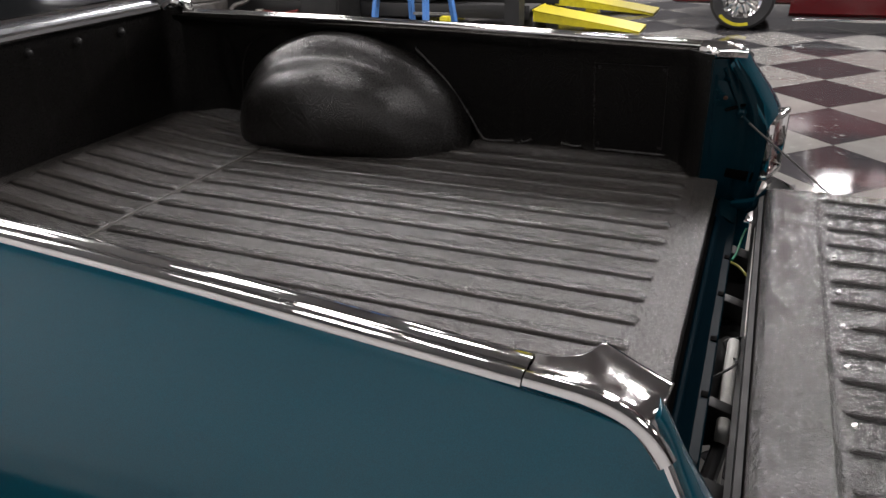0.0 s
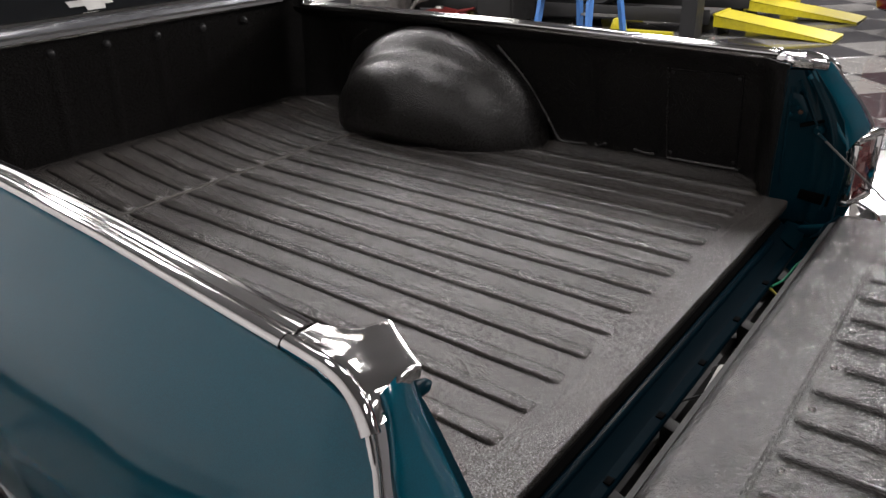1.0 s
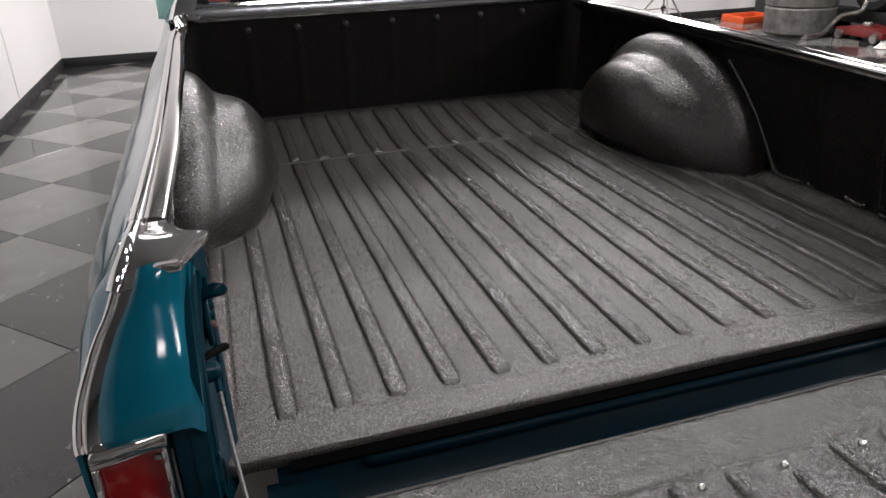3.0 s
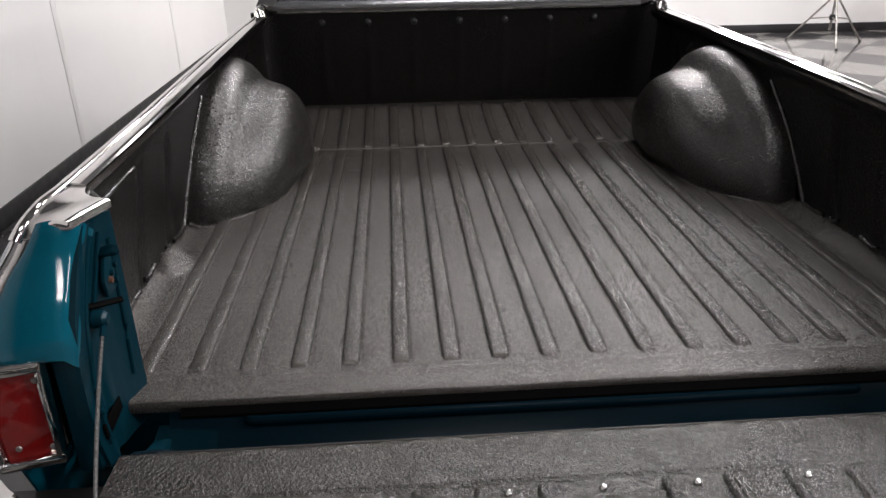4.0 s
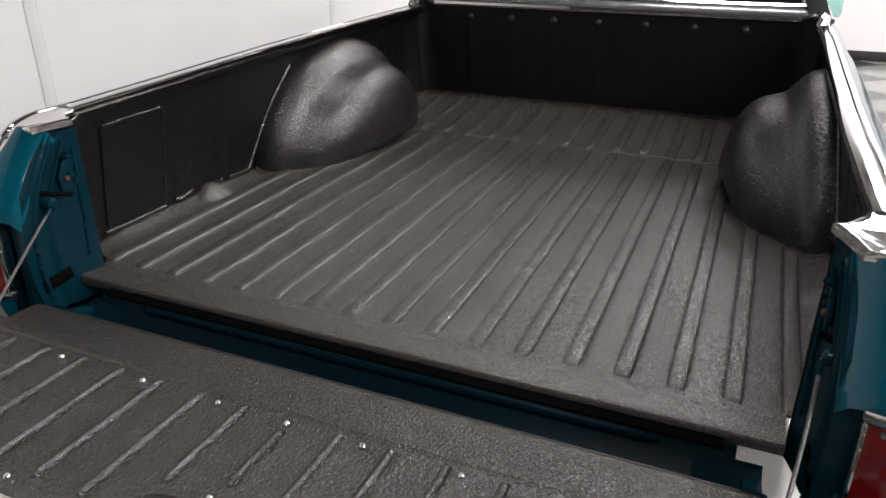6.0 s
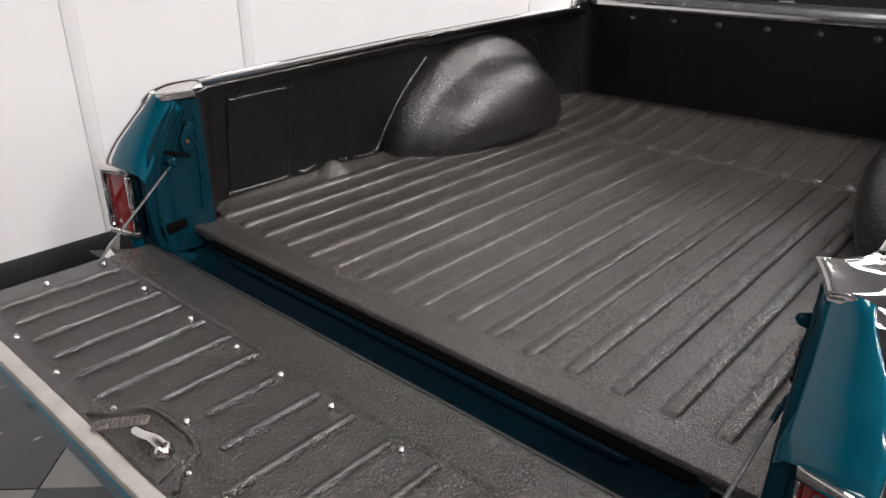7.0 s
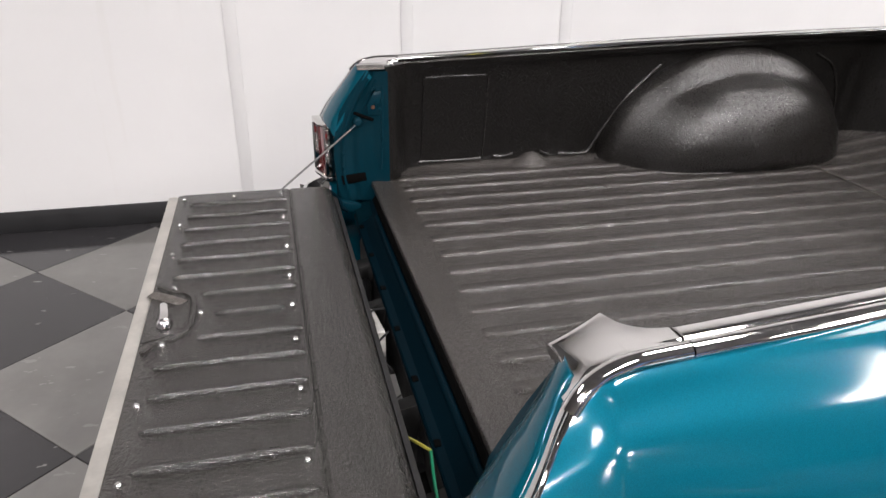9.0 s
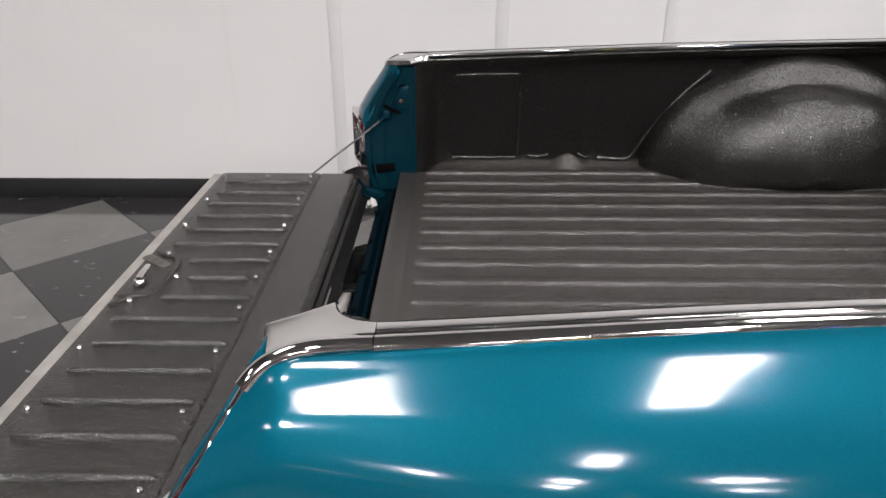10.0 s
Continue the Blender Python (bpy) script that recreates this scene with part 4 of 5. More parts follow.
    for k in range(1, 7):
        x = -0.738 + 0.1885 * k
        part("clip", box(x - 0.009, x + 0.009, -0.060, -0.048, 0.545, 0.551, 0.002), RUBBER_AND_SHADE, sill, "black square clip")
    # chassis seen through the gap
    # black sheets added below so that no bright tiles show through the gap
    for x0, x1 in ((-0.66, -0.22), (0.09, 0.68)):
        part("gap_blackout", box(x0, x1, -0.20, 0.35, 0.27, 0.29, 0.004), DARK, CAR, "added black sheet that darkens the gap")
    part("crossmember", box(-0.62, 0.62, -0.055, 0.05, 0.40, 0.49, 0.01), DARK, CAR, "black chassis crossmember")
    for s in flanks():
        part("frame_rail", box(s * 0.44, s * 0.52, -0.15, 1.9, 0.36, 0.46, 0.01), DARK, CAR, "black frame rail")
    for x, w in ((-0.40, 0.05), (-0.17, 0.03), (0.22, 0.035), (0.47, 0.05)):
        part("bracket", outline_plate([(x, -0.050, 0.53), (x, -0.105, 0.515), (x, -0.112, 0.45), (x, -0.06, 0.43)], (w, 0, 0), 0.004), DARK, CAR, "black bumper bracket")
    part("hose", tube(curve_points([(-0.50, -0.085, 0.46), (-0.35, -0.075, 0.475), (-0.20, -0.09, 0.46), (-0.12, -0.08, 0.44)], 6), 0.014, 8), BLACK, CAR)
    bottle = box(-0.20, 0.03, -0.104, -0.080, 0.30, 0.50, 0.010, 3)
    for v in bottle.verts:
        v.co.z += 0.24 * (v.co.x + 0.20) * (1 if v.co.z > 0.4 else 0)
    part("fuel_filler", bottle, WHITE_PLASTIC, CAR, "white plastic bottle behind the sill")
    part("hose", tube(curve_points([(0.24, -0.10, 0.44), (0.20, -0.075, 0.47), (0.22, -0.055, 0.44), (0.30, -0.07, 0.42)], 6), 0.018, 8), BLACK, CAR)
    part("wire", tube(curve_points([(-0.10, -0.06, 0.535), (-0.06, -0.10, 0.55), (0.0, -0.085, 0.53), (0.02, -0.075, 0.545), (0.06, -0.105, 0.535), (0.10, -0.08, 0.50)], 6), 0.0025, 6), BLACK, CAR, "loose black wire")
    part("wire", tube(curve_points([(0.33, -0.11, 0.53), (0.37, -0.085, 0.538), (0.40, -0.06, 0.535)], 5), 0.003, 6), WIRE_YELLOW, CAR, "yellow wire")
    part("wire", tube(curve_points([(0.40, -0.066, 0.54), (0.47, -0.075, 0.53), (0.54, -0.082, 0.54), (0.62, -0.09, 0.53)], 5), 0.0028, 6), WIRE_GREEN, CAR, "green wire")


rear_end()


def tailgate():
    top = 0.626

    def plate(u, v):
        x = -0.692 + 1.384 * u
        y = lerp([(0, -0.122), (0.04, -0.124), (0.10, -0.140), (0.275, -0.236), (0.295, -0.240), (0.30, -0.242), (0.33, -0.247), (0.93, -0.528), (0.97, -0.545), (1.0, -0.548)], v)
        z = top + lerp([(0, -0.030), (0.04, -0.012), (0.10, -0.002), (0.275, 0.0), (0.295, -0.0035), (0.30, -0.0035), (0.33, 0.001), (0.93, 0.001), (0.97, -0.002), (1.0, -0.010)], v)
        return (x, y, z + 0.0015 * noise.noise((x * 4, y * 6, 9)))
    gate = part("tailgate", surface(plate, 60, 80, (0, 0, -0.012)), LINER_GATE, CAR, "open tailgate lying flat, sprayed with black liner", 40)
    part("outer_skin", sweep([(-0.128, 0.592), (-0.118, 0.570), (-0.16, 0.548), (-0.40, 0.540), (-0.55, 0.552), (-0.575, 0.575), (-0.574, 0.600), (-0.55, 0.612)], [lambda a, b, x=x: (x, a, b) for x in (-0.690, 0.690)]), TEAL, gate, "teal outer skin")
    part("edge_strip", box(-0.694, 0.694, -0.572, -0.545, 0.604, 0.624, 0.004), ALU, gate, "bare pale metal top edge")
    part("hinge_edge", sweep([(-0.120, 0.606), (-0.110, 0.604), (-0.108, 0.592), (-0.112, 0.574), (-0.122, 0.58)], [lambda a, b, x=x: (x, a, b) for x in (-0.688, 0.688)]), DARK, gate)
    part("bright_edge", box(-0.02, 0.50, -0.1165, -0.1065, 0.582, 0.590, 0.002), ALU, gate, "thin bare bright metal edge")
    prof = [(-0.0096, -0.002), (-0.0082, 0.002), (-0.0052, 0.0076), (0, 0.0089), (0.0043, 0.0079), (0.0064, 0.002), (0.0076, -0.002)]
    for k in range(-7, 8):
        x = 0.0884 * k + 0.012
        y0, y1 = -0.512, -0.250
        if k in (-1, 1):
            y0 = -0.446
        if k == 0:
            y0, y1 = -0.418, -0.280
        ys = [y0, y0 + 0.006, y0 + 0.014] + [y0 + 0.014 + (y1 - y0 - 0.028) * q / 8 for q in range(1, 9)] + [y1 - 0.006, y1]
        fs = [0.0, 0.6, 1.0] + [1.0] * 8 + [0.6, 0.0]
        part("rib", sweep(prof, [lambda a, b, y=y, f=f: (x + a * (0.5 + 0.5 * f), y, top + (b if b < 0 else b * f) + 0.0012 * noise.noise((k, y * 30, 3))) for y, f in zip(ys, fs)]), LINER_RIB, gate, sharp=60)
    for x, y in [(-0.652, -0.526), (-0.654, -0.394)] + [(px, -0.266) for px in (-0.660, -0.474, -0.285, -0.125, 0.008, 0.142, 0.302, 0.481, 0.655)] + [(px, -0.522) for px in (-0.467, -0.287, 0.294, 0.475, 0.652)] + [(-0.113, -0.503), (0.114, -0.503), (0.004, -0.443)]:
        part("screw", lathe([(0.0, 0.0045), (0.003, 0.0042), (0.0055, 0.002), (0.006, 0.0)], (x, y, top + 0.001), "Z", 12), CHROME, gate, "bright screw head")
    # raised surround of the handle, the handle and a rough pad beside it
    ring = curve_points([(-0.135, -0.535, top + 0.001), (-0.105, -0.512, top + 0.001), (-0.085, -0.475, top + 0.001), (-0.045, -0.458, top + 0.001), (0.045, -0.458, top + 0.001), (0.085, -0.475, top + 0.001), (0.105, -0.512, top + 0.001), (0.135, -0.535, top + 0.001)], 6)
    part("handle_surround", tube(ring, 0.006, 8), LINER_GATE, gate)
    part("handle_well", outline_plate([(-0.100, -0.543, top + 0.0005), (-0.078, -0.480, top + 0.0005), (-0.045, -0.464, top + 0.0005), (0.045, -0.464, top + 0.0005), (0.078, -0.480, top + 0.0005), (0.100, -0.543, top + 0.0005)], (0, 0, 0.002), 0.001), LINER_GATE, gate)
    def pad_at(u, v):
        w, q = 0.026 * (u - 0.5), v
        lump = math.sin(math.pi * u) ** 0.4 * math.sin(math.pi * v) ** 0.3
        return (-0.094 + 0.052 * q + w * 0.77, -0.547 + 0.068 * q - w * 0.62, top + 0.001 + lump * (0.007 + 0.0022 * math.sin(v * 75) + 0.002 * noise.noise((u * 6, v * 20, 2))))
    part("pad", surface(pad_at, 14, 90), GRIT, gate, "gritty pale worn patch beside the handle")
    hub = part("handle", lathe([(0.0, 0.016), (0.010, 0.015), (0.014, 0.010), (0.015, 0.0)], (0.050, -0.505, top + 0.003), "Z", 16), CHROME, gate, "chrome tailgate handle")
    part("lever", tube(curve_points([(0.050, -0.505, top + 0.016), (0.025, -0.506, top + 0.019), (0.0, -0.510, top + 0.015), (-0.022, -0.513, top + 0.014)], 4), [0.009] * 5 + [0.0085] * 4 + [0.008] * 3 + [0.006], 10, None, 0.75), CHROME, hub)


tailgate()
# ---- the shop behind ----
def ramp_of_lift(x0, x1, y0, y1, h):
    lift = thing("lift_ramp", ((x0 + x1) / 2, (y0 + y1) / 2, GZ), "yellow enamelled drive-on ramp of a vehicle lift", "ramp", "lift ramps")
    part("deck", surface(lambda u, v: (x0 + (x1 - x0) * u, y0 + (y1 - y0) * v, GZ + 0.018 + (h - 0.02) * v ** 0.9), 6, 14, (0, 0, -0.010)), YELLOW, lift)
    for x in (x0, x1):
        part("side_plate", outline_plate([(x, y0, GZ), (x, y1, GZ + h * 0.45), (x, y1, GZ + h), (x, y0 + 0.5 * (y1 - y0), GZ + 0.55 * h), (x, y0, GZ + 0.02)], (0.012, 0, 0)), YELLOW, lift)
    part("lip", tube([(x0, y1, GZ + h), (x1, y1, GZ + h)], 0.014, 8), YELLOW, lift)
    part("foot", box(x0 + 0.05, x1 - 0.05, y1 - 0.04, y1 - 0.01, GZ, GZ + h * 0.9, 0.004), DARK, lift)
    return lift


def lift():
    ramp_of_lift(6.75, 7.22, 1.16, 2.32, 0.21)
    ramp_of_lift(8.02, 8.50, 1.20, 2.42, 0.21)
    for x in (6.75, 8.02):
        run = thing("lift_runway", (x + 0.24, 4.7, GZ), "black steel runway of the vehicle lift", "vehicle lift", "lift runways")
        part("deck", box(x, x + 0.47, 2.36, 7.0, GZ + 0.13, GZ + 0.22, 0.006), DARK, run)
        part("flange", box(x - 0.02, x, 2.36, 7.0, GZ + 0.11, GZ + 0.26, 0.004), DARK, run)
        part("foot", box(x + 0.05, x + 0.42, 2.45, 2.6, GZ, GZ + 0.13, 0.004), DARK, run)
        part("foot", box(x + 0.05, x + 0.42, 6.7, 6.85, GZ, GZ + 0.13, 0.004), DARK, run)
    for x, y, m in ((6.45, 2.44, DARK), (8.80, 2.10, YELLOW), (6.55, 7.25, DARK), (8.75, 7.0, DARK)):
        post = thing("lift_post", (x, y, GZ), "tall steel column of the vehicle lift", "lift post", "lift posts")
        part("base_plate", box(x - 0.16, x + 0.16, y - 0.16, y + 0.16, GZ, GZ + 0.015, 0.003), m, post)
        part("column", sweep([(-0.10, -0.08), (0.10, -0.08), (0.10, 0.08), (0.06, 0.08), (0.06, -0.04), (-0.06, -0.04), (-0.06, 0.08), (-0.10, 0.08)], [lambda a, b, z=z: (x + a, y + b, z) for z in (GZ + 0.015, 2.3)]), m, post)
        part("cap", box(x - 0.11, x + 0.11, y - 0.09, y + 0.09, 2.3, 2.33, 0.004), m, post)
    for x, y, ln in ((6.52, 3.2, 0.55), (7.62, 6.1, 0.22), (7.66, 3.9, 0.40)):
        bar = thing("wheel_chock_bar", (x, y, GZ), "yellow wheel chock bar lying at the lift", "wheel chock", "wheel chocks")
        part("bar", box(x - 0.03, x + 0.03, y - ln, y + ln * 0.3, GZ, GZ + 0.05, 0.006), YELLOW, bar)
        part("stop", outline_plate([(x - 0.05, y, GZ + 0.05), (x - 0.05, y + 0.16, GZ + 0.05), (x - 0.05, y + 0.12, GZ + 0.16), (x - 0.05, y + 0.03, GZ + 0.16)], (0.1, 0, 0), 0.004), YELLOW, bar)


lift()


def step_ladder():
    ladder = thing("step_ladder", (4.85, 2.95, GZ), "blue fibreglass step ladder with pale metal treads", "ladder")
    h = 1.85
    apex = Vector((5.05, 2.95, GZ + h))
    feet = {"front": [(4.62, 2.66), (4.62, 3.22)], "back": [(5.48, 2.70), (5.48, 3.18)]}
    for kind, pts in feet.items():
        for x, y in pts:
            top = Vector((apex.x + (0.05 if kind == "back" else -0.05), apex.y + (y - 2.95) * 0.55, apex.z))
            low = Vector((x, y, GZ + 0.02))
            d = top - low
            leg = part("leg", sweep([(-0.018, -0.035), (0.018, -0.035), (0.018, 0.035), (-0.018, 0.035)], [lambda a, b, k=k: low + d * k + Vector((b, a, 0)) for k in (0, 1)]), BLUE, ladder)
            part("rubber_foot", box(x - 0.045, x + 0.045, y - 0.025, y + 0.025, GZ, GZ + 0.03, 0.005), BLACK, leg)
    for k in range(1, 6):
        t = k / 6.2
        x = 4.62 + (5.0 - 4.62) * t
        w = 0.28 * (1 - t) + 0.154 * t
        part("tread", box(x - 0.05, x + 0.05, 2.94 - w, 2.94 + w, GZ + h * t - 0.012, GZ + h * t + 0.012, 0.003), PALE, ladder, "pale metal tread")
    for k in (1, 2, 3):
        t = k / 5.2
        x = 5.48 + (5.1 - 5.48) * t
        w = 0.24 * (1 - t) + 0.132 * t
        part("brace", box(x - 0.01, x + 0.01, 2.94 - w, 2.94 + w, GZ + h * t - 0.012, GZ + h * t + 0.012), STEEL, ladder)
    part("top_cap", box(4.95, 5.15, 2.76, 3.14, GZ + h, GZ + h + 0.03, 0.006), BLUE, ladder)


step_ladder()


def wheel_at(parent, x, y, r, face, letters=False):
    tyre = part("wheel", lathe([(0.6 * r, -0.10), (0.9 * r, -0.11), (0.985 * r, -0.09), (r, -0.05), (r, 0.05), (0.985 * r, 0.09), (0.9 * r, 0.11), (0.6 * r, 0.10)], (x, y, GZ + r), "X", 48), TYRE, parent, "black tyre")
    part("rim", lathe([(0.0, face * 0.09), (0.12 * r, face * 0.10), (0.16 * r, face * 0.07), (0.45 * r, face * 0.055), (0.62 * r, face * 0.095), (0.68 * r, face * 0.10), (0.66 * r, face * -0.05), (0.0, face * -0.05)], (x, y, GZ + r), "X", 40), CHROME, tyre, "polished rim")
    for k in range(10):
        a = 2 * math.pi * k / 10
        part("spoke", outline_plate([(x + face * 0.098, y + q * math.cos(a + e), GZ + r + q * math.sin(a + e)) for q, e in ((0.17 * r, -0.3), (0.62 * r, -0.11), (0.62 * r, 0.11), (0.17 * r, 0.3))], (face * 0.02, 0, 0), 0.003), CHROME, tyre)
    if letters:
        part("tyre_lettering", surface(lambda u, v: (x + face * 0.1095, y + (0.76 + 0.10 * v) * r * math.cos(-1.9 + 1.2 * u), GZ + r + (0.76 + 0.10 * v) * r * math.sin(-1.9 + 1.2 * u)), 18, 2, (face * 0.002, 0, 0)), YELLOW, tyre, "yellow bar of tyre lettering")


def red_truck():
    truck = thing("red_truck", (7.9, -1.9, GZ), "dark red truck with polished wheels, parked across the shop", "truck")
    x0, x1 = 7.12, 8.85
    r = 0.32
    for y in (0.20, -3.3):
        wheel_at(truck, 7.24, y, r, -1, True)
        wheel_at(truck, 8.72, y, r, 1)
    def side(u, v):
        y = -0.26 - 2.65 * u
        z = lerp([(0, 0.09), (0.15, 0.12), (0.55, 0.55), (0.8, 0.80), (1.0, 0.98)], v)
        x = x0 + lerp([(0, 0.10), (0.15, 0.03), (0.55, 0.0), (0.8, 0.015), (1.0, 0.07)], v)
        return (x, y, z)
    part("side", surface(side, 12, 12, (0.02, 0, 0)), RED_PAINT, truck)
    part("front_fender", surface(lambda u, v: (x0 + 0.03 * v, 0.20 + 0.50 * math.cos(math.pi * (1.0 - u)), GZ + r + 0.05 + 0.42 * math.sin(math.pi * (1.0 - u)) + 0.30 * v), 24, 5, (0.02, 0, 0)), RED_PAINT, truck)
    part("running_trim", box(x0 - 0.01, x0 + 0.03, -2.9, -0.30, 0.065, 0.095, 0.006), CHROME, truck, "bright rocker trim")
    part("body", box(x0 + 0.10, x1, -4.2, 0.95, 0.20, 0.97, 0.08), RED_PAINT, truck, "dark red body")
    part("cab", box(x0 + 0.16, x1 - 0.06, -2.6, -0.7, 0.965, 1.60, 0.16, 3), RED_PAINT, truck)
    part("window", outline_plate([(x0 + 0.155, -0.95, 1.04), (x0 + 0.155, -2.4, 1.04), (x0 + 0.158, -2.25, 1.45), (x0 + 0.158, -1.15, 1.45)], (-0.006, 0, 0)), GLASS, truck)


red_truck()


def dark_car():
    car = thing("lifted_car", (7.6, 5.0, GZ), "black car standing on the vehicle lift", "car")
    base = 0.17
    part("body", surface(lambda u, v: (6.78 + 1.65 * u, 3.0 + 3.9 * v, base + 0.55 + 0.55 * math.sin(math.pi * u) ** 0.4 * (0.55 + 0.45 * math.sin(math.pi * v) ** 0.6)), 16, 20, (0, 0, -0.03)), BLACK, car)
    part("side", box(6.78, 8.42, 3.1, 6.85, base + 0.30, base + 0.75, 0.08), BLACK, car)
    for x in (6.98, 8.25):
        for y in (3.75, 6.2):
            tyre = part("wheel", lathe([(0.18, -0.09), (0.27, -0.10), (0.30, -0.07), (0.30, 0.07), (0.27, 0.10), (0.18, 0.09)], (x, y, base + 0.30), "X", 36), TYRE, car)
            part("rim", lathe([(0.0, -0.07), (0.10, -0.08), (0.17, -0.085), (0.19, -0.09), (0.19, 0.0), (0, 0.0)], (x, y, base + 0.30), "X", 28), STEEL, tyre)


dark_car()


def clutter():
    cab = thing("tool_cabinet", (8.9, 0.2 + 4.0, GZ), "black steel tool cabinet on the shop floor", "tool cabinet", "tool cabinets")
    for k, (x, y, w) in enumerate(((10.2, 3.4, 1.3), (10.2, 5.2, 1.3))):
        c = cab if k == 0 else thing("tool_cabinet", (x, y, GZ), "black steel tool cabinet on the shop floor", "tool cabinet", "tool cabinets")
        if k == 0:
            c.location = (x, y, GZ)
            ORIGIN[c] = Vector((x, y, GZ))
        part("body", box(x, x + 0.6, y - w / 2, y + w / 2, GZ, GZ + 1.05, 0.01), DARK, c)
        for q in range(5):
            d = part("drawer", box(x - 0.02, x, y - w / 2 + 0.03, y + w / 2 - 0.03, GZ + 0.08 + 0.19 * q, GZ + 0.25 + 0.19 * q, 0.004), DARK, c)
            part("drawer_pull", tube([(x - 0.035, y - w / 2 + 0.1, GZ + 0.225 + 0.19 * q), (x - 0.035, y + w / 2 - 0.1, GZ + 0.225 + 0.19 * q)], 0.008, 6), STEEL, d)
    cone = thing("safety_cone", (9.0, 3.05, GZ), "tall orange plastic traffic cone", "traffic cone")
    part("base", box(8.84, 9.16, 2.89, 3.21, GZ, GZ + 0.03, 0.006), ORANGE, cone)
    part("cone", lathe([(0.13, 0.0), (0.12, 0.01), (0.03, 0.68), (0.02, 0.70), (0, 0.70)], (9.0, 3.05, GZ + 0.03), "Z", 24), ORANGE, cone)
    jack = thing("floor_jack", (6.4, 5.75, GZ), "red hydraulic floor jack with a long handle", "floor jack")
    part("frame", outline_plate([(6.26, 5.38, GZ + 0.05), (6.26, 6.04, GZ + 0.05), (6.26, 6.04, GZ + 0.12), (6.26, 5.72, GZ + 0.17), (6.26, 5.38, GZ + 0.12)], (0.28, 0, 0), 0.01), RED, jack)
    part("handle", tube([(6.40, 5.45, GZ + 0.14), (6.34, 5.12, GZ + 0.20)], 0.016, 8), RED, jack)
    part("saddle", lathe([(0, 0.03), (0.05, 0.03), (0.06, 0.015), (0.06, 0.0)], (6.40, 5.72, GZ + 0.165), "Z", 16), STEEL, jack)
    for x in (6.24, 6.56):
        for y in (5.46, 5.95):
            part("caster", lathe([(0.0, -0.02), (0.05, -0.02), (0.055, 0), (0.05, 0.02), (0, 0.02)], (x, y, GZ + 0.055), "X", 16), STEEL, jack)
    tray = thing("drip_tray", (6.38, 7.6, GZ), "shallow orange-red plastic drip tray on the floor", "tray")
    part("pan", box(6.12, 6.62, 7.43, 7.85, GZ, GZ + 0.03, 0.008), ORANGE, tray)
    for x0, x1, y0, y1 in ((6.10, 6.12, 7.42, 7.87), (6.62, 6.64, 7.42, 7.87), (6.12, 6.62, 7.42, 7.43), (6.12, 6.62, 7.85, 7.87)):
        part("rim", box(x0, x1, y0, y1, GZ, GZ + 0.09, 0.005), ORANGE, tray)
    bag = thing("drum_vacuum", (6.15, 6.5, GZ), "large dusty grey drum with a pale hose looped beside it", "drum")
    part("drum", lathe([(0.0, 0.0), (0.36, 0.0), (0.39, 0.03), (0.40, 0.30), (0.385, 0.32), (0.40, 0.34), (0.40, 0.62), (0.385, 0.64), (0.40, 0.66), (0.39, 0.90), (0.36, 0.93), (0.0, 0.94)], (6.15, 6.5, GZ), "Z", 36), DRUM, bag)
    part("band", lathe([(0.402, -0.02), (0.410, -0.015), (0.410, 0.015), (0.402, 0.02)], (6.15, 6.5, GZ + 0.88), "Z", 36), BLACK, bag)
    part("hose", tube(curve_points([(6.50, 6.30, GZ + 0.80), (6.66, 6.12, GZ + 0.62), (6.60, 6.02, GZ + 0.30), (6.36, 6.09, GZ + 0.22), (6.10, 6.04, GZ + 0.06), (5.80, 5.98, GZ + 0.04)], 8), 0.028, 10), STEEL, bag)
    crate = thing("equipment_box", (6.45, 4.72, GZ), "tall black steel equipment box on casters", "equipment box")
    part("body", box(6.2, 6.70, 4.46, 4.98, GZ + 0.08, GZ + 1.25, 0.015), DARK, crate)
    part("lid", box(6.19, 6.71, 4.45, 4.99, GZ + 1.25, GZ + 1.30, 0.010), BLACK, crate)
    part("door", box(6.185, 6.20, 4.49, 4.95, GZ + 0.14, GZ + 1.18, 0.005), DARK, crate)
    part("handle", tube([(6.17, 4.55, GZ + 0.75), (6.17, 4.55, GZ + 0.95)], 0.008, 8), STEEL, crate)
    for x in (6.25, 6.65):
        for y in (4.51, 4.93):
            part("caster", lathe([(0.0, -0.015), (0.038, -0.015), (0.04, 0), (0.038, 0.015), (0, 0.015)], (x, y, GZ + 0.04), "X", 14), BLACK, crate)
    pad = thing("cloth_sheet", (5.7, 4.25, GZ), "crumpled dull beige dust sheet lying on the floor", "dust sheet")
    part("cloth", surface(lambda u, v: (5.34 + 0.74 * u + 0.03 * noise.noise((v * 5, u * 3, 1)), 3.98 + 0.56 * v + 0.04 * noise.noise((u * 6, v * 2, 5)), GZ + 0.012 + 0.045 * abs(noise.noise((u * 5, v * 4, 3))) * math.sin(math.pi * u) ** 0.5 * math.sin(math.pi * v) ** 0.5), 28, 22, (0, 0, -0.010)), CLOTH, pad)
    for x, y, q in ((6.48, 5.18, 0.06), (6.12, 5.22, 0.07), (6.38, 3.80, 0.08)):
        rag = thing("rag", (x, y, GZ), "crumpled pale rag on the floor", "rag", "rags")
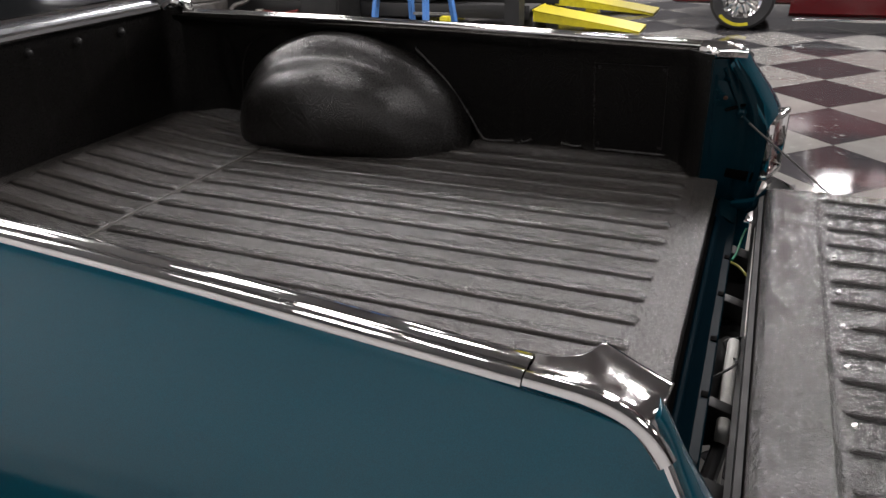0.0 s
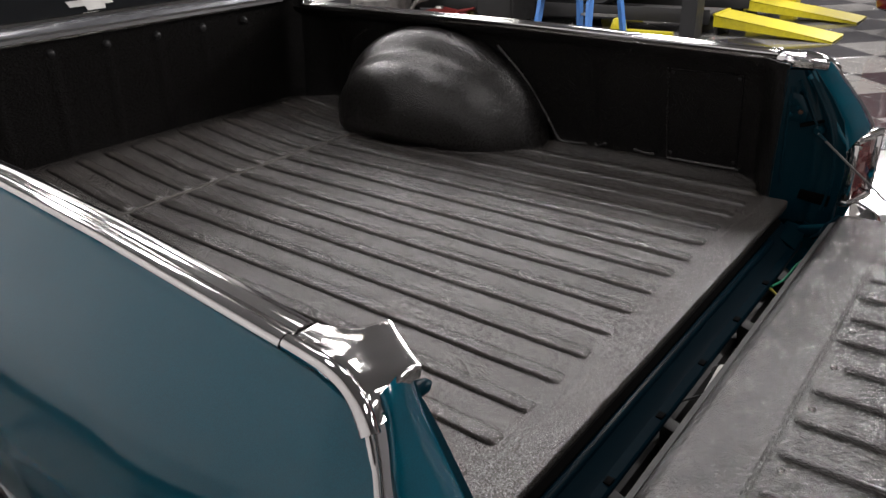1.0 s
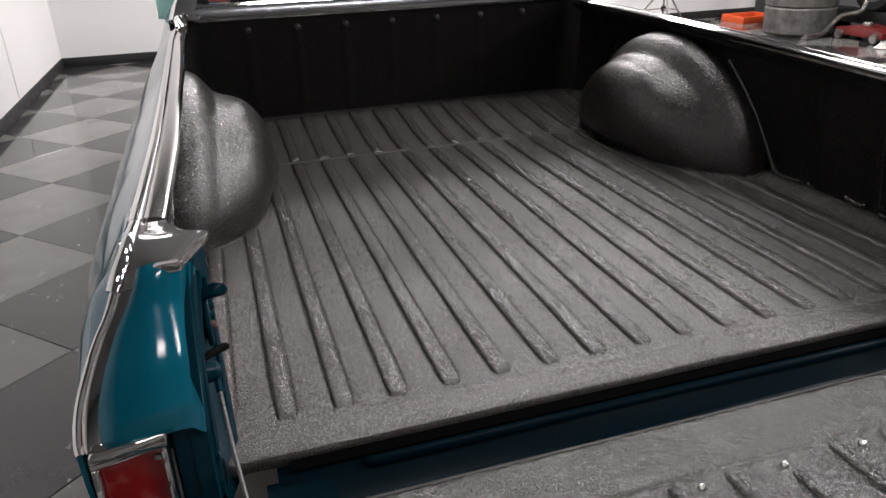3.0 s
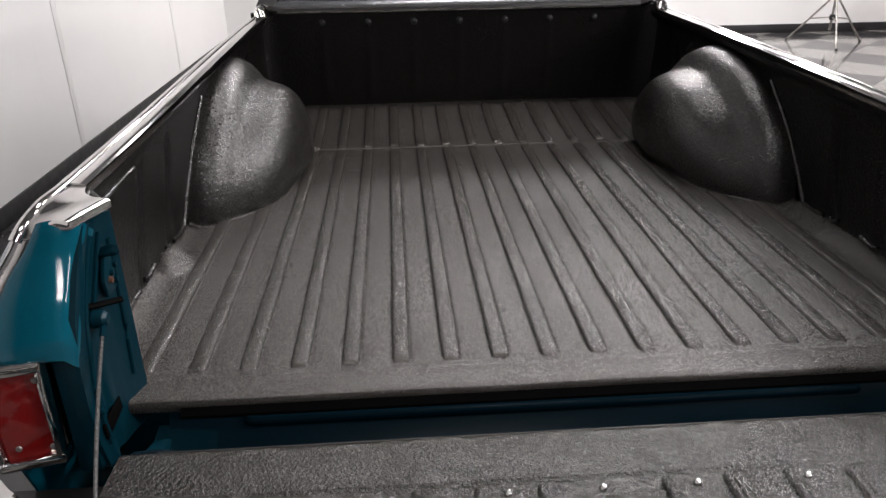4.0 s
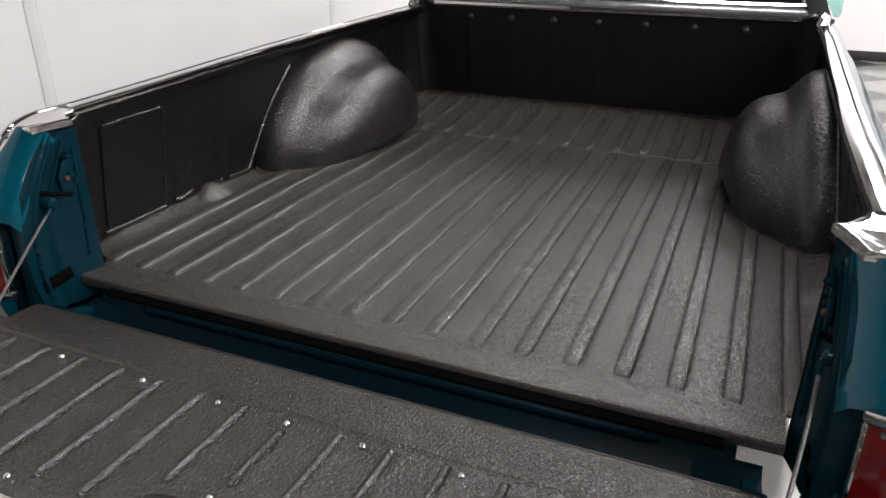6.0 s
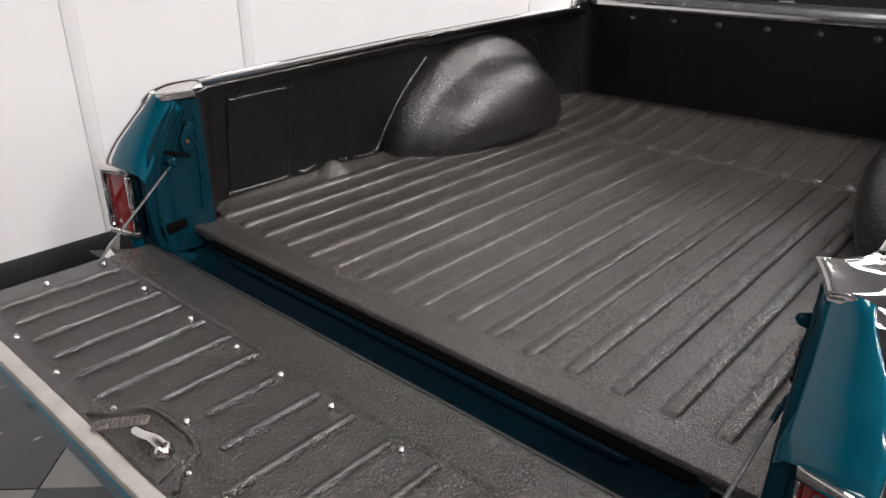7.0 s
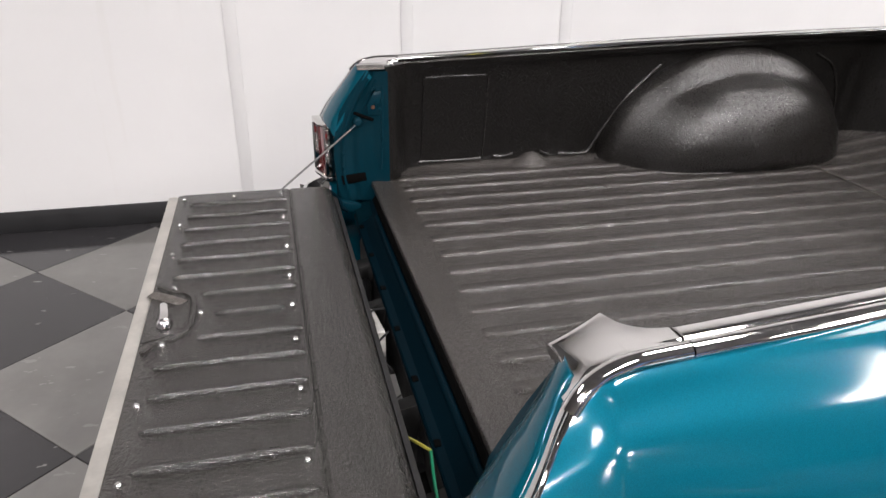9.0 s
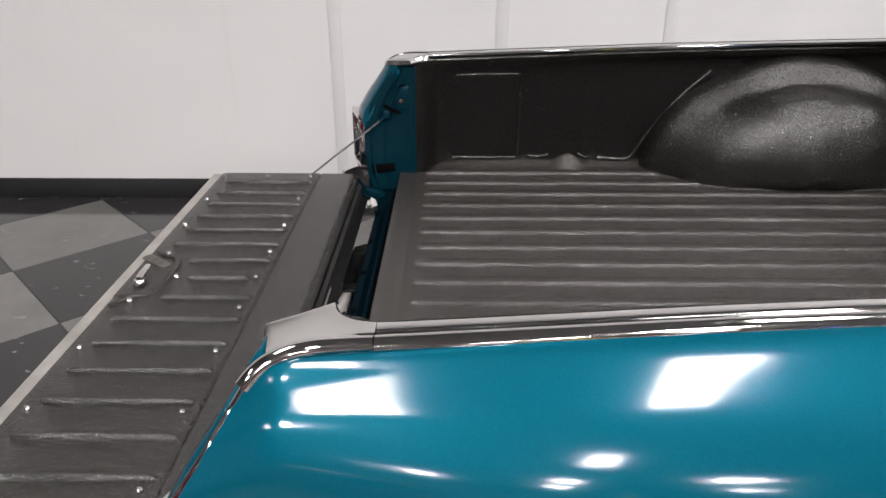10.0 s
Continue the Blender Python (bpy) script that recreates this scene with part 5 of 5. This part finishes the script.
        part("cloth", surface(lambda u, v: (x + q * (0.2 + v) * math.cos(2 * math.pi * u), y + q * (0.2 + v) * math.sin(2 * math.pi * u), GZ + q * (1.1 - v) * (0.8 + 0.5 * noise.noise((u * 7, v * 5, x)))), 20, 7), WHITE_PLASTIC, rag)


clutter()


def light_stand():
    x, y = 4.75, 7.25
    stand = thing("tripod_stand", (x, y, GZ), "pale metal tripod light stand by the white wall", "tripod")
    part("pole", tube([(x, y, GZ + 0.16), (x, y, 1.3)], 0.014, 10), STEEL, stand)
    part("pole", tube([(x, y, 1.3), (x, y, 2.0)], 0.010, 10), STEEL, stand)
    part("collar", lathe([(0.014, -0.03), (0.03, -0.028), (0.03, 0.028), (0.014, 0.03)], (x, y, GZ + 0.30), "Z", 14), BLACK, stand)
    part("collar", lathe([(0.012, -0.03), (0.026, -0.028), (0.026, 0.028), (0.012, 0.03)], (x, y, GZ + 0.52), "Z", 14), BLACK, stand)
    for k in range(3):
        a = 2.3 + 2 * math.pi * k / 3
        c, q = math.cos(a), math.sin(a)
        leg = part("leg", tube([(x + 0.03 * c, y + 0.03 * q, GZ + 0.52), (x + 0.46 * c, y + 0.46 * q, GZ + 0.012)], 0.011, 8), STEEL, stand)
        part("brace", tube([(x + 0.02 * c, y + 0.02 * q, GZ + 0.30), (x + 0.24 * c, y + 0.24 * q, GZ + 0.27)], 0.008, 8), STEEL, stand)
        part("rubber_foot", lathe([(0, -0.012), (0.014, -0.012), (0.016, 0.012), (0, 0.014)], (x + 0.46 * c, y + 0.46 * q, GZ + 0.012), "Z", 10), BLACK, leg)


light_stand()


# ---- checkered floor: the 300 nearest tiles one by one, the far ones joined ----
def tiles():
    side, gap, ang = 0.601, 0.003, radians(44.2)
    e1 = Vector((math.cos(ang), math.sin(ang), 0))
    e2 = Vector((-math.sin(ang), math.cos(ang), 0))
    corner = Vector((-1.764, -1.304, GZ))

    def tile_mesh(name, mat):
        bm = box(-side / 2 + gap / 2, side / 2 - gap / 2, -side / 2 + gap / 2, side / 2 - gap / 2, -0.004, 0.0)
        top = [e for e in bm.edges if all(v.co.z > -0.001 for v in e.verts)]
        bmesh.ops.bevel(bm, geom=top, offset=0.0012, segments=1, affect="EDGES")
        me = bpy.data.meshes.new(name)
        bm.to_mesh(me)
        bm.free()
        me.materials.append(mat)
        return me
    meshes = {0: tile_mesh("tile", TILE_LIGHT), 1: tile_mesh("tile", TILE_DARK)}
    floor = bpy.data.objects["ground"]
    spots = []
    for i in range(-34, 35):
        for j in range(-34, 35):
            c = corner + e1 * side * (i + 0.5) + e2 * side * (j + 0.5)
            if WEST - 0.3 < c.x < EAST + 0.3 and SOUTH - 0.3 < c.y < NORTH + 0.3:
                near = max(abs(c.x - 1.6) / 1.2, abs(c.y - 1.4))
                spots.append((near, c, (i + j) % 2))
    spots.sort(key=lambda q: (q[0], q[1].x, q[1].y))
    for _, c, kind in spots[:290]:
        ob = new("tile", meshes[kind])
        ob.parent = floor
        ob.location = c - ORIGIN[floor]
        ob.rotation_euler = (0, 0, ang)
    for kind, mat in ((0, TILE_LIGHT), (1, TILE_DARK)):
        verts, faces = [], []
        h = side / 2 - gap / 2
        for _, c, k in spots[290:]:
            if k == kind:
                b = len(verts)
                for z in (0.0, -0.004):
                    verts += [tuple(c + e1 * h * p + e2 * h * q + Vector((0, 0, z))) for p, q in ((-1, -1), (1, -1), (1, 1), (-1, 1))]
                faces += [(b, b + 1, b + 2, b + 3)] + [(b + p, b + 4 + p, b + 4 + (p + 1) % 4, b + (p + 1) % 4) for p in range(4)]
        me = bpy.data.meshes.new("far_tiles")
        me.from_pydata(verts, [], faces)
        me.materials.append(mat)
        tagged(new("far_tiles", me), "%s vinyl floor tiles farther off in the shop" % ("grey" if kind == 0 else "dark flecked"), "floor tiles", kind="stuff")


tiles()
